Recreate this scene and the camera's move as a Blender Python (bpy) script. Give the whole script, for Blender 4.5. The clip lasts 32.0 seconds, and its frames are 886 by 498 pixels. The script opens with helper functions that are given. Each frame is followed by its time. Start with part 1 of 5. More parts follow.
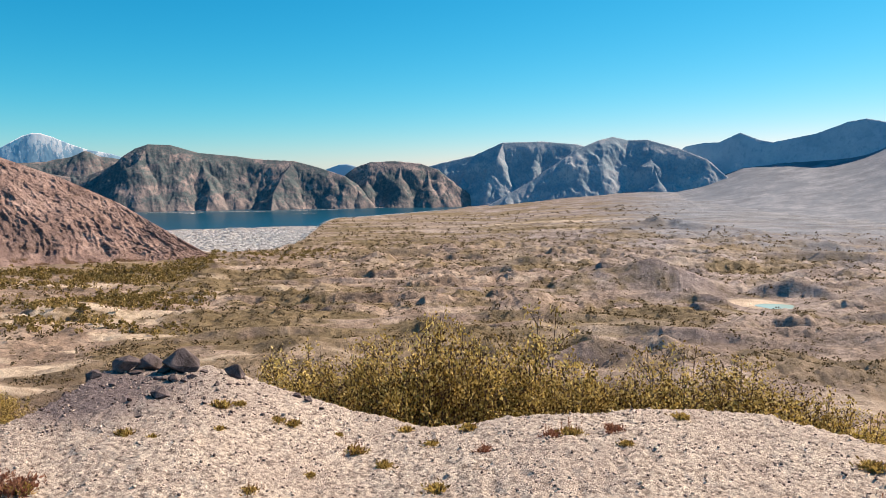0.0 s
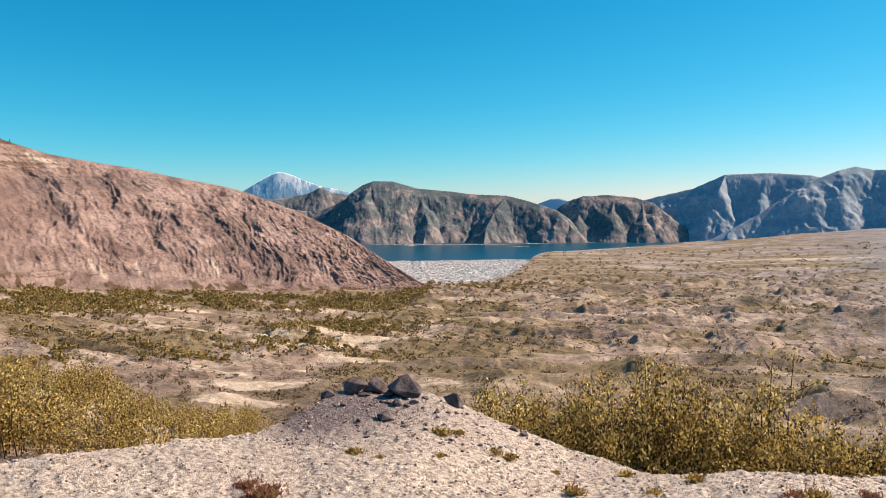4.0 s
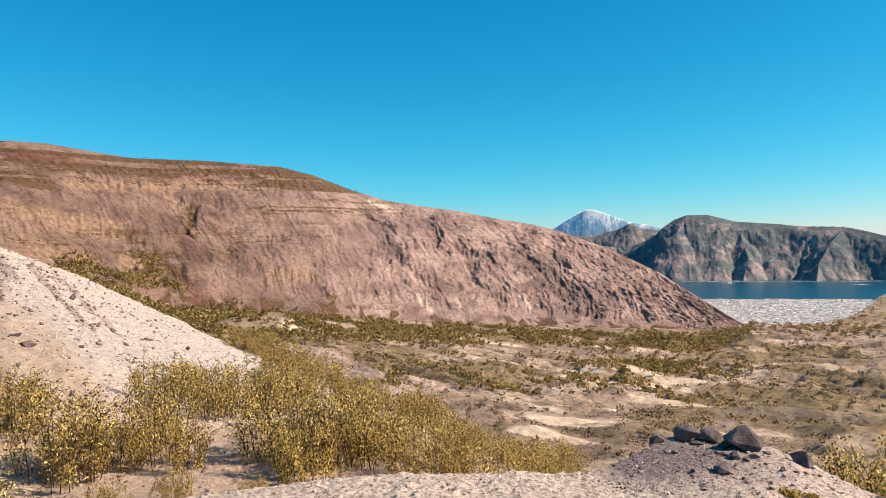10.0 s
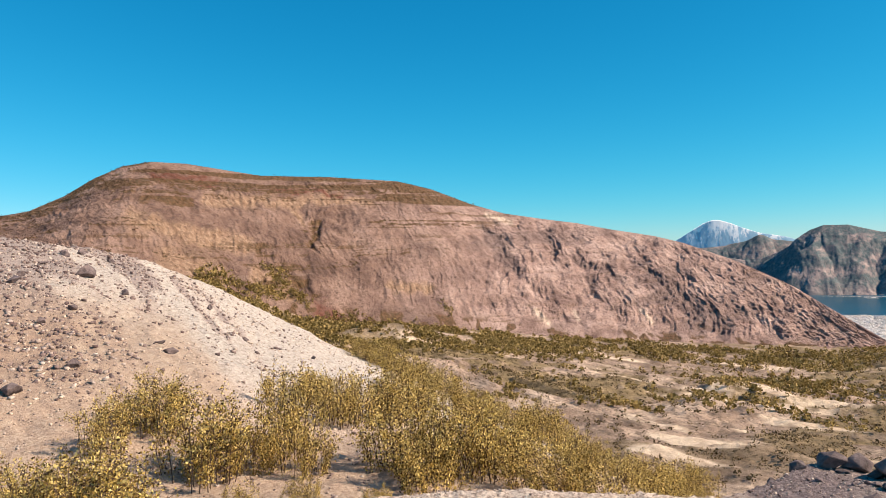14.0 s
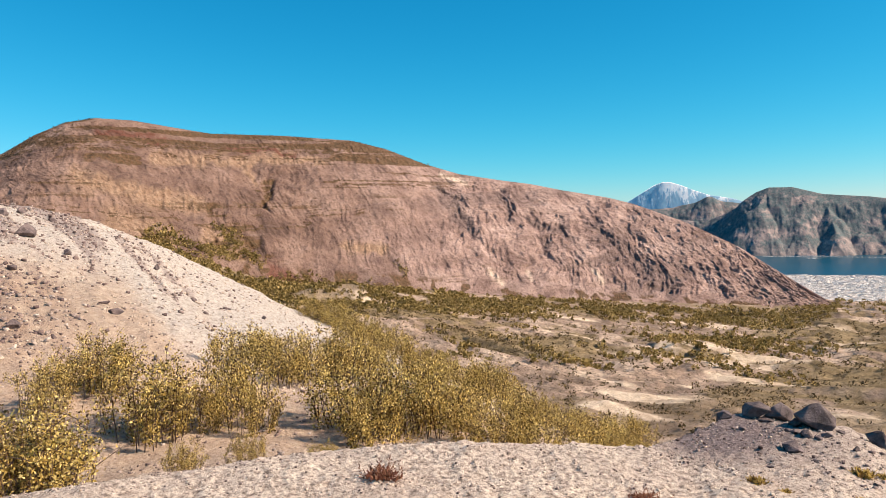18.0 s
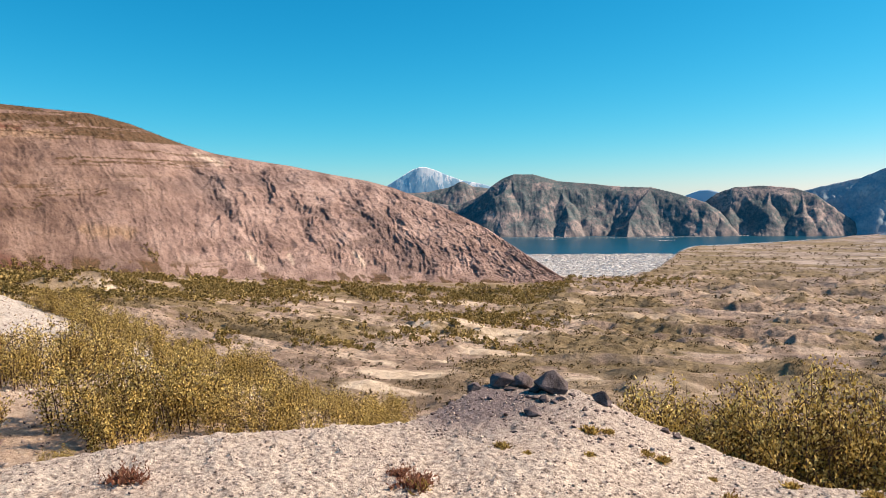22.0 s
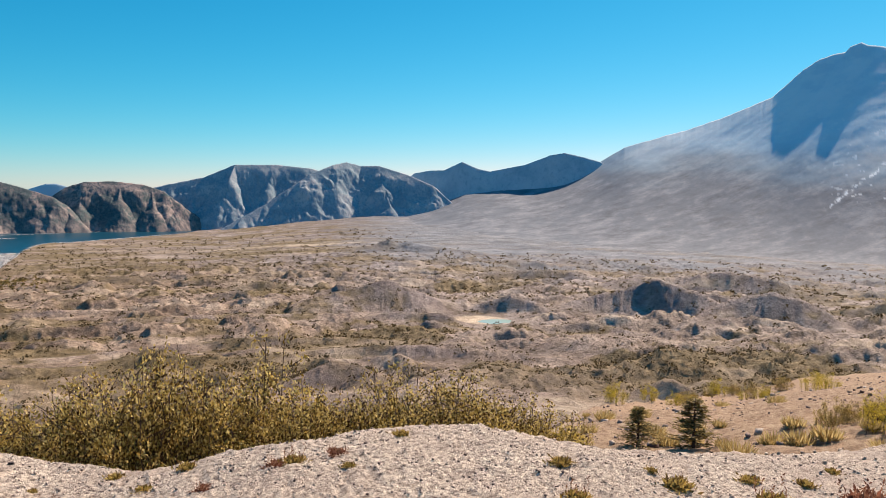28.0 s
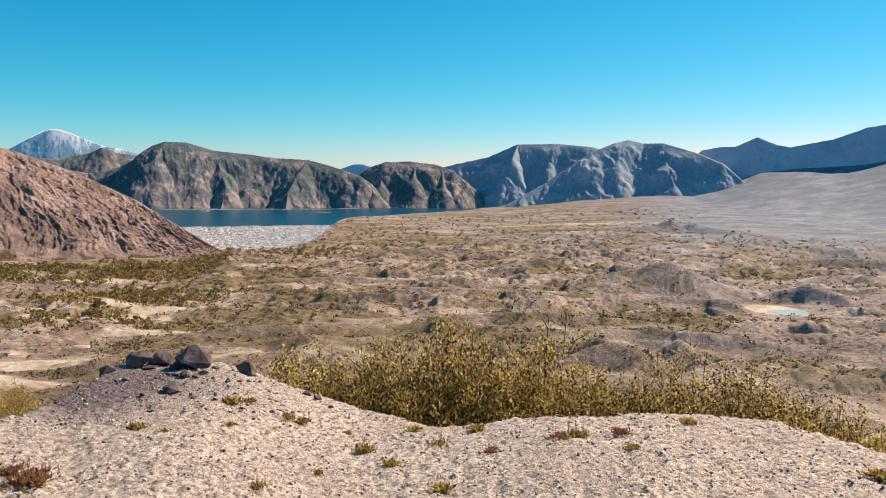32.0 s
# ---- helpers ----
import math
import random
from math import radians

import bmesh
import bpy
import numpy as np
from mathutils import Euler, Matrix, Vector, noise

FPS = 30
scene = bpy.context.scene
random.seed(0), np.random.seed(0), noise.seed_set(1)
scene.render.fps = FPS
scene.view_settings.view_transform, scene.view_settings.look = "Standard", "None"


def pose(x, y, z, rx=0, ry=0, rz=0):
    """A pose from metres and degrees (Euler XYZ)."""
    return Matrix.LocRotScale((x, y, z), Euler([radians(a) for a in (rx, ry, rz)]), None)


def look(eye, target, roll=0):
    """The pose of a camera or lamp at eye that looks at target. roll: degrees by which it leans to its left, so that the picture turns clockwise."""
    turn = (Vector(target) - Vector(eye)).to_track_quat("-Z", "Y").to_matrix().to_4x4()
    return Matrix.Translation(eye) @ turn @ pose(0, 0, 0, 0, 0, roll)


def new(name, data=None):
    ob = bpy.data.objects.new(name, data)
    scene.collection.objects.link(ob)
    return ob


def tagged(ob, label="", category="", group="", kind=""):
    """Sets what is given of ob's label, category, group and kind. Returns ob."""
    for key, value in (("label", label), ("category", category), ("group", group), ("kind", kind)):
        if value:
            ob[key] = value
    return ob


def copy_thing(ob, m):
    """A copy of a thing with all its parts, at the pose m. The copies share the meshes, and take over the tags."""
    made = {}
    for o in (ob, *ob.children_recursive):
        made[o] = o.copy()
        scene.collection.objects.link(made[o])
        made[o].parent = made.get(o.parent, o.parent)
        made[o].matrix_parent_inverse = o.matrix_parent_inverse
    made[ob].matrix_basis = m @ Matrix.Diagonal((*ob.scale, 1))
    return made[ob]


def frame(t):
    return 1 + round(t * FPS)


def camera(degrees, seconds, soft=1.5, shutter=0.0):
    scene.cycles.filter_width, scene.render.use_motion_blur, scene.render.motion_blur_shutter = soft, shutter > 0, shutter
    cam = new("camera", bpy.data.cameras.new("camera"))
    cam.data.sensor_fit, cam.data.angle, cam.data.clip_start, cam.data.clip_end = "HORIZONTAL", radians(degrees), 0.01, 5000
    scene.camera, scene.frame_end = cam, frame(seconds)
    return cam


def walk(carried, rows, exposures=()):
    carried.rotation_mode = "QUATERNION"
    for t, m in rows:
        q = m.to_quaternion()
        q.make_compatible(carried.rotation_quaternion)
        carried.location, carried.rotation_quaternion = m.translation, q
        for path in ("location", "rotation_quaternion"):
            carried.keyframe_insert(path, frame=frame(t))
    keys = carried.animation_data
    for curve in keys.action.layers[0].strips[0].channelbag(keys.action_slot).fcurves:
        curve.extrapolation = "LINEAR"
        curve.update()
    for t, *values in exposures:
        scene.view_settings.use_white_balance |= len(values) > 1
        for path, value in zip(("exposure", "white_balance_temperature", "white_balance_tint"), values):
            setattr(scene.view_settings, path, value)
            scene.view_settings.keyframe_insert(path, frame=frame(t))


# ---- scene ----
cam = camera(61.88, 32.0, soft=0.5)
# seconds, place in metres, turn in degrees
PATH = (
    (0, 0.004, -0.003, 1.600, 83.70, -0.00, -0.00),
    (0.5, -0.008, 0.011, 1.599, 83.79, -0.03, 1.09),
    (1, -0.015, 0.011, 1.598, 83.97, -0.12, 2.76),
    (1.5, -0.020, 0.015, 1.598, 84.22, -0.04, 4.82),
    (2, -0.037, 0.023, 1.601, 84.71, -0.07, 7.27),
    (2.5, -0.036, 0.018, 1.603, 85.28, 0.04, 9.99),
    (3, -0.041, 0.025, 1.595, 85.86, 0.19, 12.46),
    (3.5, -0.049, 0.017, 1.597, 86.19, 0.26, 14.69),
    (5.5, -0.147, 0.011, 1.607, 87.55, 0.30, 19.03),
    (6, -0.151, -0.019, 1.619, 88.54, 0.36, 20.30),
    (6.5, -0.157, -0.013, 1.617, 89.25, 0.54, 21.84),
    (7, -0.162, -0.024, 1.619, 89.53, 0.79, 23.77),
    (7.5, -0.176, -0.020, 1.614, 89.56, 0.95, 26.08),
    (8, -0.190, -0.012, 1.611, 89.46, 1.04, 28.67),
    (8.5, -0.197, -0.035, 1.616, 89.41, 1.19, 31.48),
    (9, -0.212, -0.041, 1.611, 89.42, 1.27, 34.35),
    (9.5, -0.198, -0.055, 1.616, 89.48, 1.37, 37.18),
    (10, -0.191, -0.067, 1.625, 89.56, 1.37, 39.85),
    (10.5, -0.200, -0.090, 1.618, 89.65, 1.22, 42.35),
    (11, -0.204, -0.083, 1.617, 89.76, 1.13, 44.80),
    (11.5, -0.225, -0.078, 1.616, 89.80, 1.11, 47.09),
    (12, -0.220, -0.100, 1.625, 89.80, 1.20, 49.03),
    (12.5, -0.247, -0.090, 1.616, 89.83, 1.37, 50.24),
    (13, -0.256, -0.081, 1.613, 90.02, 1.45, 50.55),
    (13.5, -0.239, -0.082, 1.624, 90.37, 1.43, 49.93),
    (14, -0.225, -0.086, 1.632, 90.76, 1.50, 48.88),
    (14.5, -0.218, -0.091, 1.640, 90.93, 1.55, 47.94),
    (16.5, -0.169, -0.079, 1.628, 88.68, 1.44, 46.42),
    (17, -0.147, -0.067, 1.624, 88.23, 1.29, 46.06),
    (17.5, -0.126, -0.053, 1.616, 87.90, 1.29, 45.68),
    (18, -0.122, -0.041, 1.612, 87.62, 1.34, 45.39),
    (18.5, -0.119, -0.039, 1.613, 87.41, 1.48, 45.22),
    (19, -0.116, -0.031, 1.611, 87.26, 1.64, 44.98),
    (19.5, -0.109, -0.026, 1.609, 87.06, 1.72, 44.24),
    (20, -0.106, -0.018, 1.607, 86.76, 1.68, 42.68),
    (20.5, -0.113, -0.001, 1.606, 86.40, 1.51, 39.74),
    (21, -0.126, -0.005, 1.607, 86.11, 1.26, 35.83),
    (21.5, -0.130, 0.004, 1.607, 85.99, 0.97, 31.38),
    (22, -0.132, 0.009, 1.608, 85.95, 0.77, 27.05),
    (22.5, -0.130, 0.004, 1.608, 85.96, 0.61, 22.96),
    (23, -0.144, 0.030, 1.600, 85.91, 0.47, 18.98),
    (23.5, -0.137, 0.010, 1.607, 85.85, 0.24, 15.10),
    (24, -0.112, -0.008, 1.615, 85.74, 0.03, 11.65),
    (24.5, -0.085, -0.002, 1.614, 85.54, -0.23, 9.00),
    (26.5, -0.003, -0.046, 1.624, 84.98, -0.80, -0.91),
    (27, 0.037, -0.052, 1.627, 85.22, -1.03, -6.66),
    (27.5, 0.068, -0.077, 1.635, 85.50, -1.02, -13.39),
    (28, 0.096, -0.065, 1.626, 85.72, -0.95, -20.26),
    (28.5, 0.103, -0.049, 1.630, 85.93, -0.82, -25.76),
    (29, 0.104, -0.067, 1.637, 86.10, -0.68, -28.87),
    (29.5, 0.109, -0.046, 1.621, 86.09, -0.81, -27.32),
    (30, 0.096, -0.019, 1.611, 85.58, -1.06, -20.03),
    (30.5, 0.060, -0.054, 1.623, 84.80, -1.04, -11.77),
    (31, 0.032, -0.043, 1.615, 84.14, -0.95, -5.21),
    (31.5, 0.024, -0.041, 1.610, 83.84, -0.81, -0.86),
    (32, 0.026, -0.040, 1.609, 83.76, -0.74, 1.12),
)
walk(cam, [(t, pose(x, y, z, a, b, c)) for t, x, y, z, a, b, c in PATH], ((0, 0.77), (3, 0.81), (6, 0.88), (10, 0.92), (13, 0.89), (18, 0.92), (21, 0.9), (23, 0.85), (26, 0.75), (29, 0.66), (30, 0.68), (32, 0.75)))

# ---- light: low-haze blue sky, sun high behind the volcano's side ----
SUN_AZ, SUN_EL = -57.0, 38.0
world = bpy.data.worlds.new("world")
scene.world = world
world.use_nodes = True
wn = world.node_tree.nodes
sky = wn.new("ShaderNodeTexSky")
sky.sky_type, sky.sun_disc = "NISHITA", False
sky.sun_elevation, sky.sun_rotation = radians(SUN_EL), radians(-SUN_AZ)
sky.altitude, sky.air_density, sky.dust_density, sky.ozone_density = 1200, 1.0, 0.15, 2.0
SKY = 0.059
wn["Background"].inputs["Strength"].default_value = SKY
# a clear, deep sky: each colour's own fall-off from the horizon to the zenith
split, joined = wn.new("ShaderNodeSeparateColor"), wn.new("ShaderNodeCombineColor")
world.node_tree.links.new(sky.outputs[0], split.inputs[0])
for channel, (gain, power) in enumerate(((1.1, 2.5), (0.955, 0.92), (1.08, 0.77))):
    steps = []
    for op, value in (("MULTIPLY", SKY * 1.74), ("POWER", power), ("MULTIPLY", gain / (SKY * 1.74))):
        n = wn.new("ShaderNodeMath")
        n.operation = op
        n.inputs[1].default_value = value
        world.node_tree.links.new(steps[-1].outputs[0] if steps else split.outputs[channel], n.inputs[0])
        steps.append(n)
    world.node_tree.links.new(steps[-1].outputs[0], joined.inputs[channel])
world.node_tree.links.new(joined.outputs[0], wn["Background"].inputs["Color"])
sun_data = bpy.data.lights.new("sun", "SUN")
sun_data.energy, sun_data.angle, sun_data.color = 5.0, radians(0.53), (1.0, 0.80, 0.62)
sun = new("sun", sun_data)
sd = Vector((-math.sin(radians(SUN_AZ)) * math.cos(radians(SUN_EL)), math.cos(radians(SUN_AZ)) * math.cos(radians(SUN_EL)), math.sin(radians(SUN_EL))))
sun.matrix_world = look(sd * 50, (0, 0, 0))

# ---- small tools ----
EYE = 1.6


def hash2(ix, iy, seed):
    h = (ix.astype(np.int64) * 374761393 + iy.astype(np.int64) * 668265263 + seed * 974634721) & 0xFFFFFFFF
    h = ((h ^ (h >> 13)) * 1274126177) & 0xFFFFFFFF
    return ((h ^ (h >> 16)) & 0xFFFF) / 65535.0


def vnoise(x, y, seed=0):
    """Smooth value noise, 0 to 1."""
    ix, iy = np.floor(x), np.floor(y)
    fx, fy = x - ix, y - iy
    fx, fy = fx * fx * fx * (fx * (fx * 6 - 15) + 10), fy * fy * fy * (fy * (fy * 6 - 15) + 10)
    a, b = hash2(ix, iy, seed), hash2(ix + 1, iy, seed)
    c, d = hash2(ix, iy + 1, seed), hash2(ix + 1, iy + 1, seed)
    return (a * (1 - fx) + b * fx) * (1 - fy) + (c * (1 - fx) + d * fx) * fy


def fbm(x, y, octaves=4, seed=0, gain=0.5):
    """Layered noise, about -1 to 1."""
    total, amp, norm = 0.0, 1.0, 0.0
    for k in range(octaves):
        total = total + amp * (2 * vnoise(x * 2 ** k + 17.3 * k, y * 2 ** k - 9.1 * k, seed + k) - 1)
        norm += amp
        amp *= gain
    return total / norm


def ridged(x, y, octaves=4, seed=0):
    """Sharp-crested noise, 0 to 1."""
    total, amp, norm = 0.0, 1.0, 0.0
    for k in range(octaves):
        total = total + amp * (1 - np.abs(2 * vnoise(x * 2 ** k + 5.7 * k, y * 2 ** k + 3.3 * k, seed + k) - 1))
        norm += amp
        amp *= 0.5
    return total / norm


def billow(x, y, octaves=2, seed=0):
    """Round-topped noise with sharp creases, 0 to 1."""
    total, amp, norm = 0.0, 1.0, 0.0
    for k in range(octaves):
        total = total + amp * np.abs(2 * vnoise(x * 2 ** k + 8.1 * k, y * 2 ** k - 2.7 * k, seed + k) - 1)
        norm += amp
        amp *= 0.45
    return total / norm


def smooth(x, a, b):
    s = np.clip((x - a) / (b - a), 0, 1)
    return s * s * (3 - 2 * s)


def line(az, table, col):
    """Reads a column of a table of (azimuth, ...) rows, softened over about two degrees."""
    t = sorted(table)
    xs, ys = [row[0] for row in t], [row[col] for row in t]
    return sum(np.interp(az + o, xs, ys) for o in (-0.8, -0.4, 0, 0.4, 0.8)) / 5


def tan(deg):
    return np.tan(np.radians(deg))


def spot(az, r):
    """Plan place of an azimuth (degrees to the left of ahead) and a distance."""
    return -r * np.sin(np.radians(az)), r * np.cos(np.radians(az))


def mesh_arrays(name, verts, quads):
    me = bpy.data.meshes.new(name)
    n = quads.shape[1]
    me.vertices.add(len(verts))
    me.vertices.foreach_set("co", np.asarray(verts, dtype=np.float32).ravel())
    me.loops.add(quads.size)
    me.loops.foreach_set("vertex_index", np.asarray(quads, dtype=np.int32).ravel())
    me.polygons.add(len(quads))
    me.polygons.foreach_set("loop_start", np.arange(0, quads.size, n, dtype=np.int32))
    me.update(calc_edges=True)
    return me


def shade_smooth(me):
    me.polygons.foreach_set("use_smooth", np.ones(len(me.polygons), dtype=bool))


def grid_quads(rows, cols, closed=False):
    i, j = np.meshgrid(np.arange(rows - 1), np.arange(cols if closed else cols - 1), indexing="ij")
    k = (j + 1) % cols
    return np.stack([i * cols + j, (i + 1) * cols + j, (i + 1) * cols + k, i * cols + k], -1).reshape(-1, 4)[:, ::-1]


def attribute(me, name, values):
    me.attributes.new(name, "FLOAT", "POINT").data.foreach_set("value", np.asarray(values, dtype=np.float32).ravel())


# ---- materials ----
class Nodes:
    """A short way to write a node material."""

    def __init__(self, name):
        self.mat = bpy.data.materials.new(name)
        self.mat.use_nodes = True
        self.tree = self.mat.node_tree
        self.bsdf = self.tree.nodes["Principled BSDF"]
        self.bsdf.inputs["Roughness"].default_value = 0.9
        self.bsdf.inputs["Specular IOR Level"].default_value = 0.2
        self.pos = self.node("ShaderNodeNewGeometry").outputs["Position"]

    def node(self, kind, **props):
        n = self.tree.nodes.new(kind)
        for key, value in props.items():
            if key == "operation":
                n.operation = value
            elif key == "blend_type":
                n.blend_type = value
            elif key == "data_type":
                n.data_type = value
        return n

    def put(self, socket, value):
        if isinstance(value, bpy.types.NodeSocket):
            self.tree.links.new(value, socket)
        else:
            socket.default_value = value

    def noise(self, scale, detail=4, rough=0.55, stretch=None, coords=None):
        n = self.node("ShaderNodeTexNoise")
        n.inputs["Scale"].default_value, n.inputs["Detail"].default_value, n.inputs["Roughness"].default_value = scale, detail, rough
        v = coords or self.pos
        if stretch:
            m = self.node("ShaderNodeMapping")
            m.inputs["Scale"].default_value = stretch
            self.put(m.inputs["Vector"], v)
            v = m.outputs[0]
        self.put(n.inputs["Vector"], v)
        return n.outputs["Fac"]

    def voronoi(self, scale, output="Distance"):
        n = self.node("ShaderNodeTexVoronoi")
        n.inputs["Scale"].default_value = scale
        self.put(n.inputs["Vector"], self.pos)
        return n.outputs[output]

    def ramp(self, fac, *stops):
        n = self.node("ShaderNodeValToRGB")
        while len(n.color_ramp.elements) < len(stops):
            n.color_ramp.elements.new(0.5)
        for e, (p, c) in zip(n.color_ramp.elements, stops):
            e.position = p
            e.color = (c, c, c, 1) if isinstance(c, (int, float)) else (*c, 1)
        self.put(n.inputs["Fac"], fac)
        return n.outputs["Color"]

    def mix(self, fac, a, b, blend="MIX"):
        n = self.node("ShaderNodeMix", data_type="RGBA", blend_type=blend)
        self.put(n.inputs[0], fac)
        for socket, v in ((n.inputs[6], a), (n.inputs[7], b)):
            self.put(socket, (*v, 1) if isinstance(v, tuple) else v)
        return n.outputs[2]

    def math(self, op, a, b=0.0):
        n = self.node("ShaderNodeMath", operation=op)
        self.put(n.inputs[0], a)
        self.put(n.inputs[1], b)
        return n.outputs[0]

    def attr(self, name):
        n = self.node("ShaderNodeAttribute")
        n.attribute_name = name
        return n.outputs["Fac"]

    def random(self):
        return self.node("ShaderNodeObjectInfo").outputs["Random"]

    def island(self):
        return self.node("ShaderNodeNewGeometry").outputs["Random Per Island"]

    def colour(self, c):
        self.put(self.bsdf.inputs["Base Color"], (*c, 1) if isinstance(c, tuple) else c)
        return self

    def bump(self, height, distance, strength=1.0):
        n = self.node("ShaderNodeBump")
        n.inputs["Distance"].default_value, n.inputs["Strength"].default_value = distance, strength
        self.put(n.inputs["Height"], height)
        self.put(self.bsdf.inputs["Normal"], n.outputs[0])
        return self


def hazed_ash_colour(m):
    """Ash and pumice flows at the volcano's foot, in thin bands, lilac-grey from painted haze."""
    c = m.ramp(m.noise(0.006, 9, 0.7, (1, 2.2, 1)), (0.36, (0.125, 0.115, 0.125)), (0.5, (0.215, 0.195, 0.205)), (0.64, (0.32, 0.29, 0.29)))
    return m.mix(m.ramp(m.noise(0.02, 7, 0.75, (1, 2, 1)), (0.36, 0.7), (0.47, 0.0)), c, (0.12, 0.11, 0.12))


def ground_material():
    m = Nodes("pumice_and_valley_soil")
    # pumice sand close by
    grains = m.noise(26, 6, 0.75)
    sand = m.ramp(grains, (0.37, (0.11, 0.08, 0.065)), (0.46, (0.47, 0.375, 0.305)), (0.58, (0.80, 0.69, 0.575)))
    sand = m.mix(m.ramp(m.noise(1.3, 3), (0.4, 0.0), (0.7, 0.5)), sand, (0.46, 0.36, 0.30))
    sand = m.mix(m.ramp(m.voronoi(38), (0.10, 0.75), (0.2, 0.0)), sand, (0.17, 0.14, 0.14))
    gravel = m.ramp(m.noise(34, 5, 0.8), (0.35, (0.09, 0.07, 0.072)), (0.52, (0.20, 0.158, 0.155)), (0.72, (0.44, 0.37, 0.345)))
    near = m.mix(m.attr("gravel"), sand, gravel)
    white = m.ramp(m.noise(9, 7, 0.75), (0.34, (0.15, 0.125, 0.11)), (0.45, (0.385, 0.34, 0.295)), (0.62, (0.56, 0.505, 0.445)))
    near = m.mix(m.attr("white"), near, white)
    dry = m.ramp(m.noise(5, 8, 0.8), (0.33, (0.15, 0.09, 0.06)), (0.5, (0.36, 0.24, 0.155)), (0.67, (0.52, 0.40, 0.27)))
    near = m.mix(m.attr("dry"), near, dry)
    # debris plain
    soil = m.ramp(m.noise(0.012, 9, 0.66), (0.38, (0.15, 0.10, 0.07)), (0.5, (0.37, 0.265, 0.195)), (0.62, (0.62, 0.48, 0.36)))
    soil = m.mix(m.ramp(m.noise(0.09, 6, 0.7), (0.35, 0.6), (0.6, 0.0)), soil, (0.25, 0.19, 0.145))
    # grey debris soil, turned lilac with distance to paint in the haze
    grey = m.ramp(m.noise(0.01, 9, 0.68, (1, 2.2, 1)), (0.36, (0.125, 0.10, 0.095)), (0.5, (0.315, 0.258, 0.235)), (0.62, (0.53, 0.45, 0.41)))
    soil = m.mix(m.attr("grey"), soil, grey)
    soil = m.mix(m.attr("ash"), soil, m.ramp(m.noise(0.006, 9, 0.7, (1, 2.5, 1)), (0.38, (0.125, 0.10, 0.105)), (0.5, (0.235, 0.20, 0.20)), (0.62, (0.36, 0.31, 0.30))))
    soil = m.mix(m.ramp(m.noise(0.045, 8, 0.8, (1, 1, 2)), (0.38, 0.75), (0.5, 0.0)), soil, (0.13, 0.10, 0.075))
    soil = m.mix(m.ramp(m.noise(0.17, 5, 0.8), (0.39, 0.8), (0.48, 0.0)), soil, (0.11, 0.08, 0.058))
    soil = m.mix(m.ramp(m.noise(0.12, 7, 0.75, (1, 1.8, 1)), (0.56, 0.0), (0.66, 0.55)), soil, (0.62, 0.49, 0.385))
    # purple-grey gravel of the mounds' near faces, with their shade painted in
    soil = m.mix(m.attr("rock"), soil, m.ramp(m.noise(0.08, 7, 0.7), (0.35, (0.15, 0.12, 0.125)), (0.65, (0.32, 0.27, 0.265))))
    soil = m.mix(m.attr("pale"), soil, m.ramp(m.noise(0.05, 7, 0.7), (0.35, (0.50, 0.38, 0.27)), (0.6, (0.80, 0.66, 0.49))))
    soil = m.mix(m.attr("flank"), soil, hazed_ash_colour(m))
    # bluest stretch of the plain: haze mixed into the fan's colour
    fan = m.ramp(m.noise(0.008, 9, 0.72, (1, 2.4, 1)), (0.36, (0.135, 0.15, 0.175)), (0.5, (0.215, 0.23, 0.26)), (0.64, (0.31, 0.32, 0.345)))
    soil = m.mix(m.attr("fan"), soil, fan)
    veg = m.ramp(m.noise(0.05, 9, 0.78), (0.36, (0.075, 0.055, 0.026)), (0.5, (0.185, 0.135, 0.065)), (0.64, (0.33, 0.245, 0.135)))
    soil = m.mix(m.attr("veg"), soil, veg)
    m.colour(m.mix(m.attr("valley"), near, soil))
    h_near = m.math("ADD", m.math("MULTIPLY", grains, 0.035), m.math("MULTIPLY", m.noise(7, 7, 0.8), 0.055))
    h_far = m.math("MULTIPLY", m.noise(0.09, 9, 0.75), 5.0)
    mixn = m.node("ShaderNodeMix", data_type="FLOAT")
    m.put(mixn.inputs[0], m.attr("valley"))
    m.put(mixn.inputs[2], h_near)
    m.put(mixn.inputs[3], h_far)
    m.bump(mixn.outputs[0], 1.0, 0.9)
    return m.mat


def slope_material(name, low, mid, high, scale, dark=(0.1, 0.09, 0.085), bumps=6.0, veg=None, veg_light=None, rills=0.0):
    """Bare volcanic rock and scree, with rills and weathered streaks."""
    m = Nodes(name)
    c = m.ramp(m.noise(scale, 9, 0.68), (0.36, low), (0.5, mid), (0.63, high))
    rill = m.noise(scale * 7, 6, 0.7, (1, 1, 0.16))
    if rills:
        c = m.mix(m.ramp(rill, (0.38, rills), (0.5, 0.0)), c, dark)
    c = m.mix(m.ramp(m.noise(scale * 5, 6, 0.75, (1, 1, 0.35)), (0.36, 0.85), (0.48, 0.0)), c, dark)
    c = m.mix(m.ramp(m.noise(scale * 24, 4, 0.8), (0.37, 0.7), (0.44, 0.0)), c, dark)
    if veg:
        c = m.mix(m.attr("veg"), c, m.ramp(m.noise(scale * 12, 6, 0.75), (0.4, veg), (0.62, veg_light or tuple(v * 2.2 for v in veg))))
    m.colour(c)
    h = m.math("ADD", m.noise(scale * 4, 9, 0.72), m.math("MULTIPLY", m.noise(scale * 22, 5, 0.7), 0.3))
    m.bump(m.math("ADD", h, m.math("MULTIPLY", rill, 0.5 * rills)), bumps, 1.0)
    return m.mat


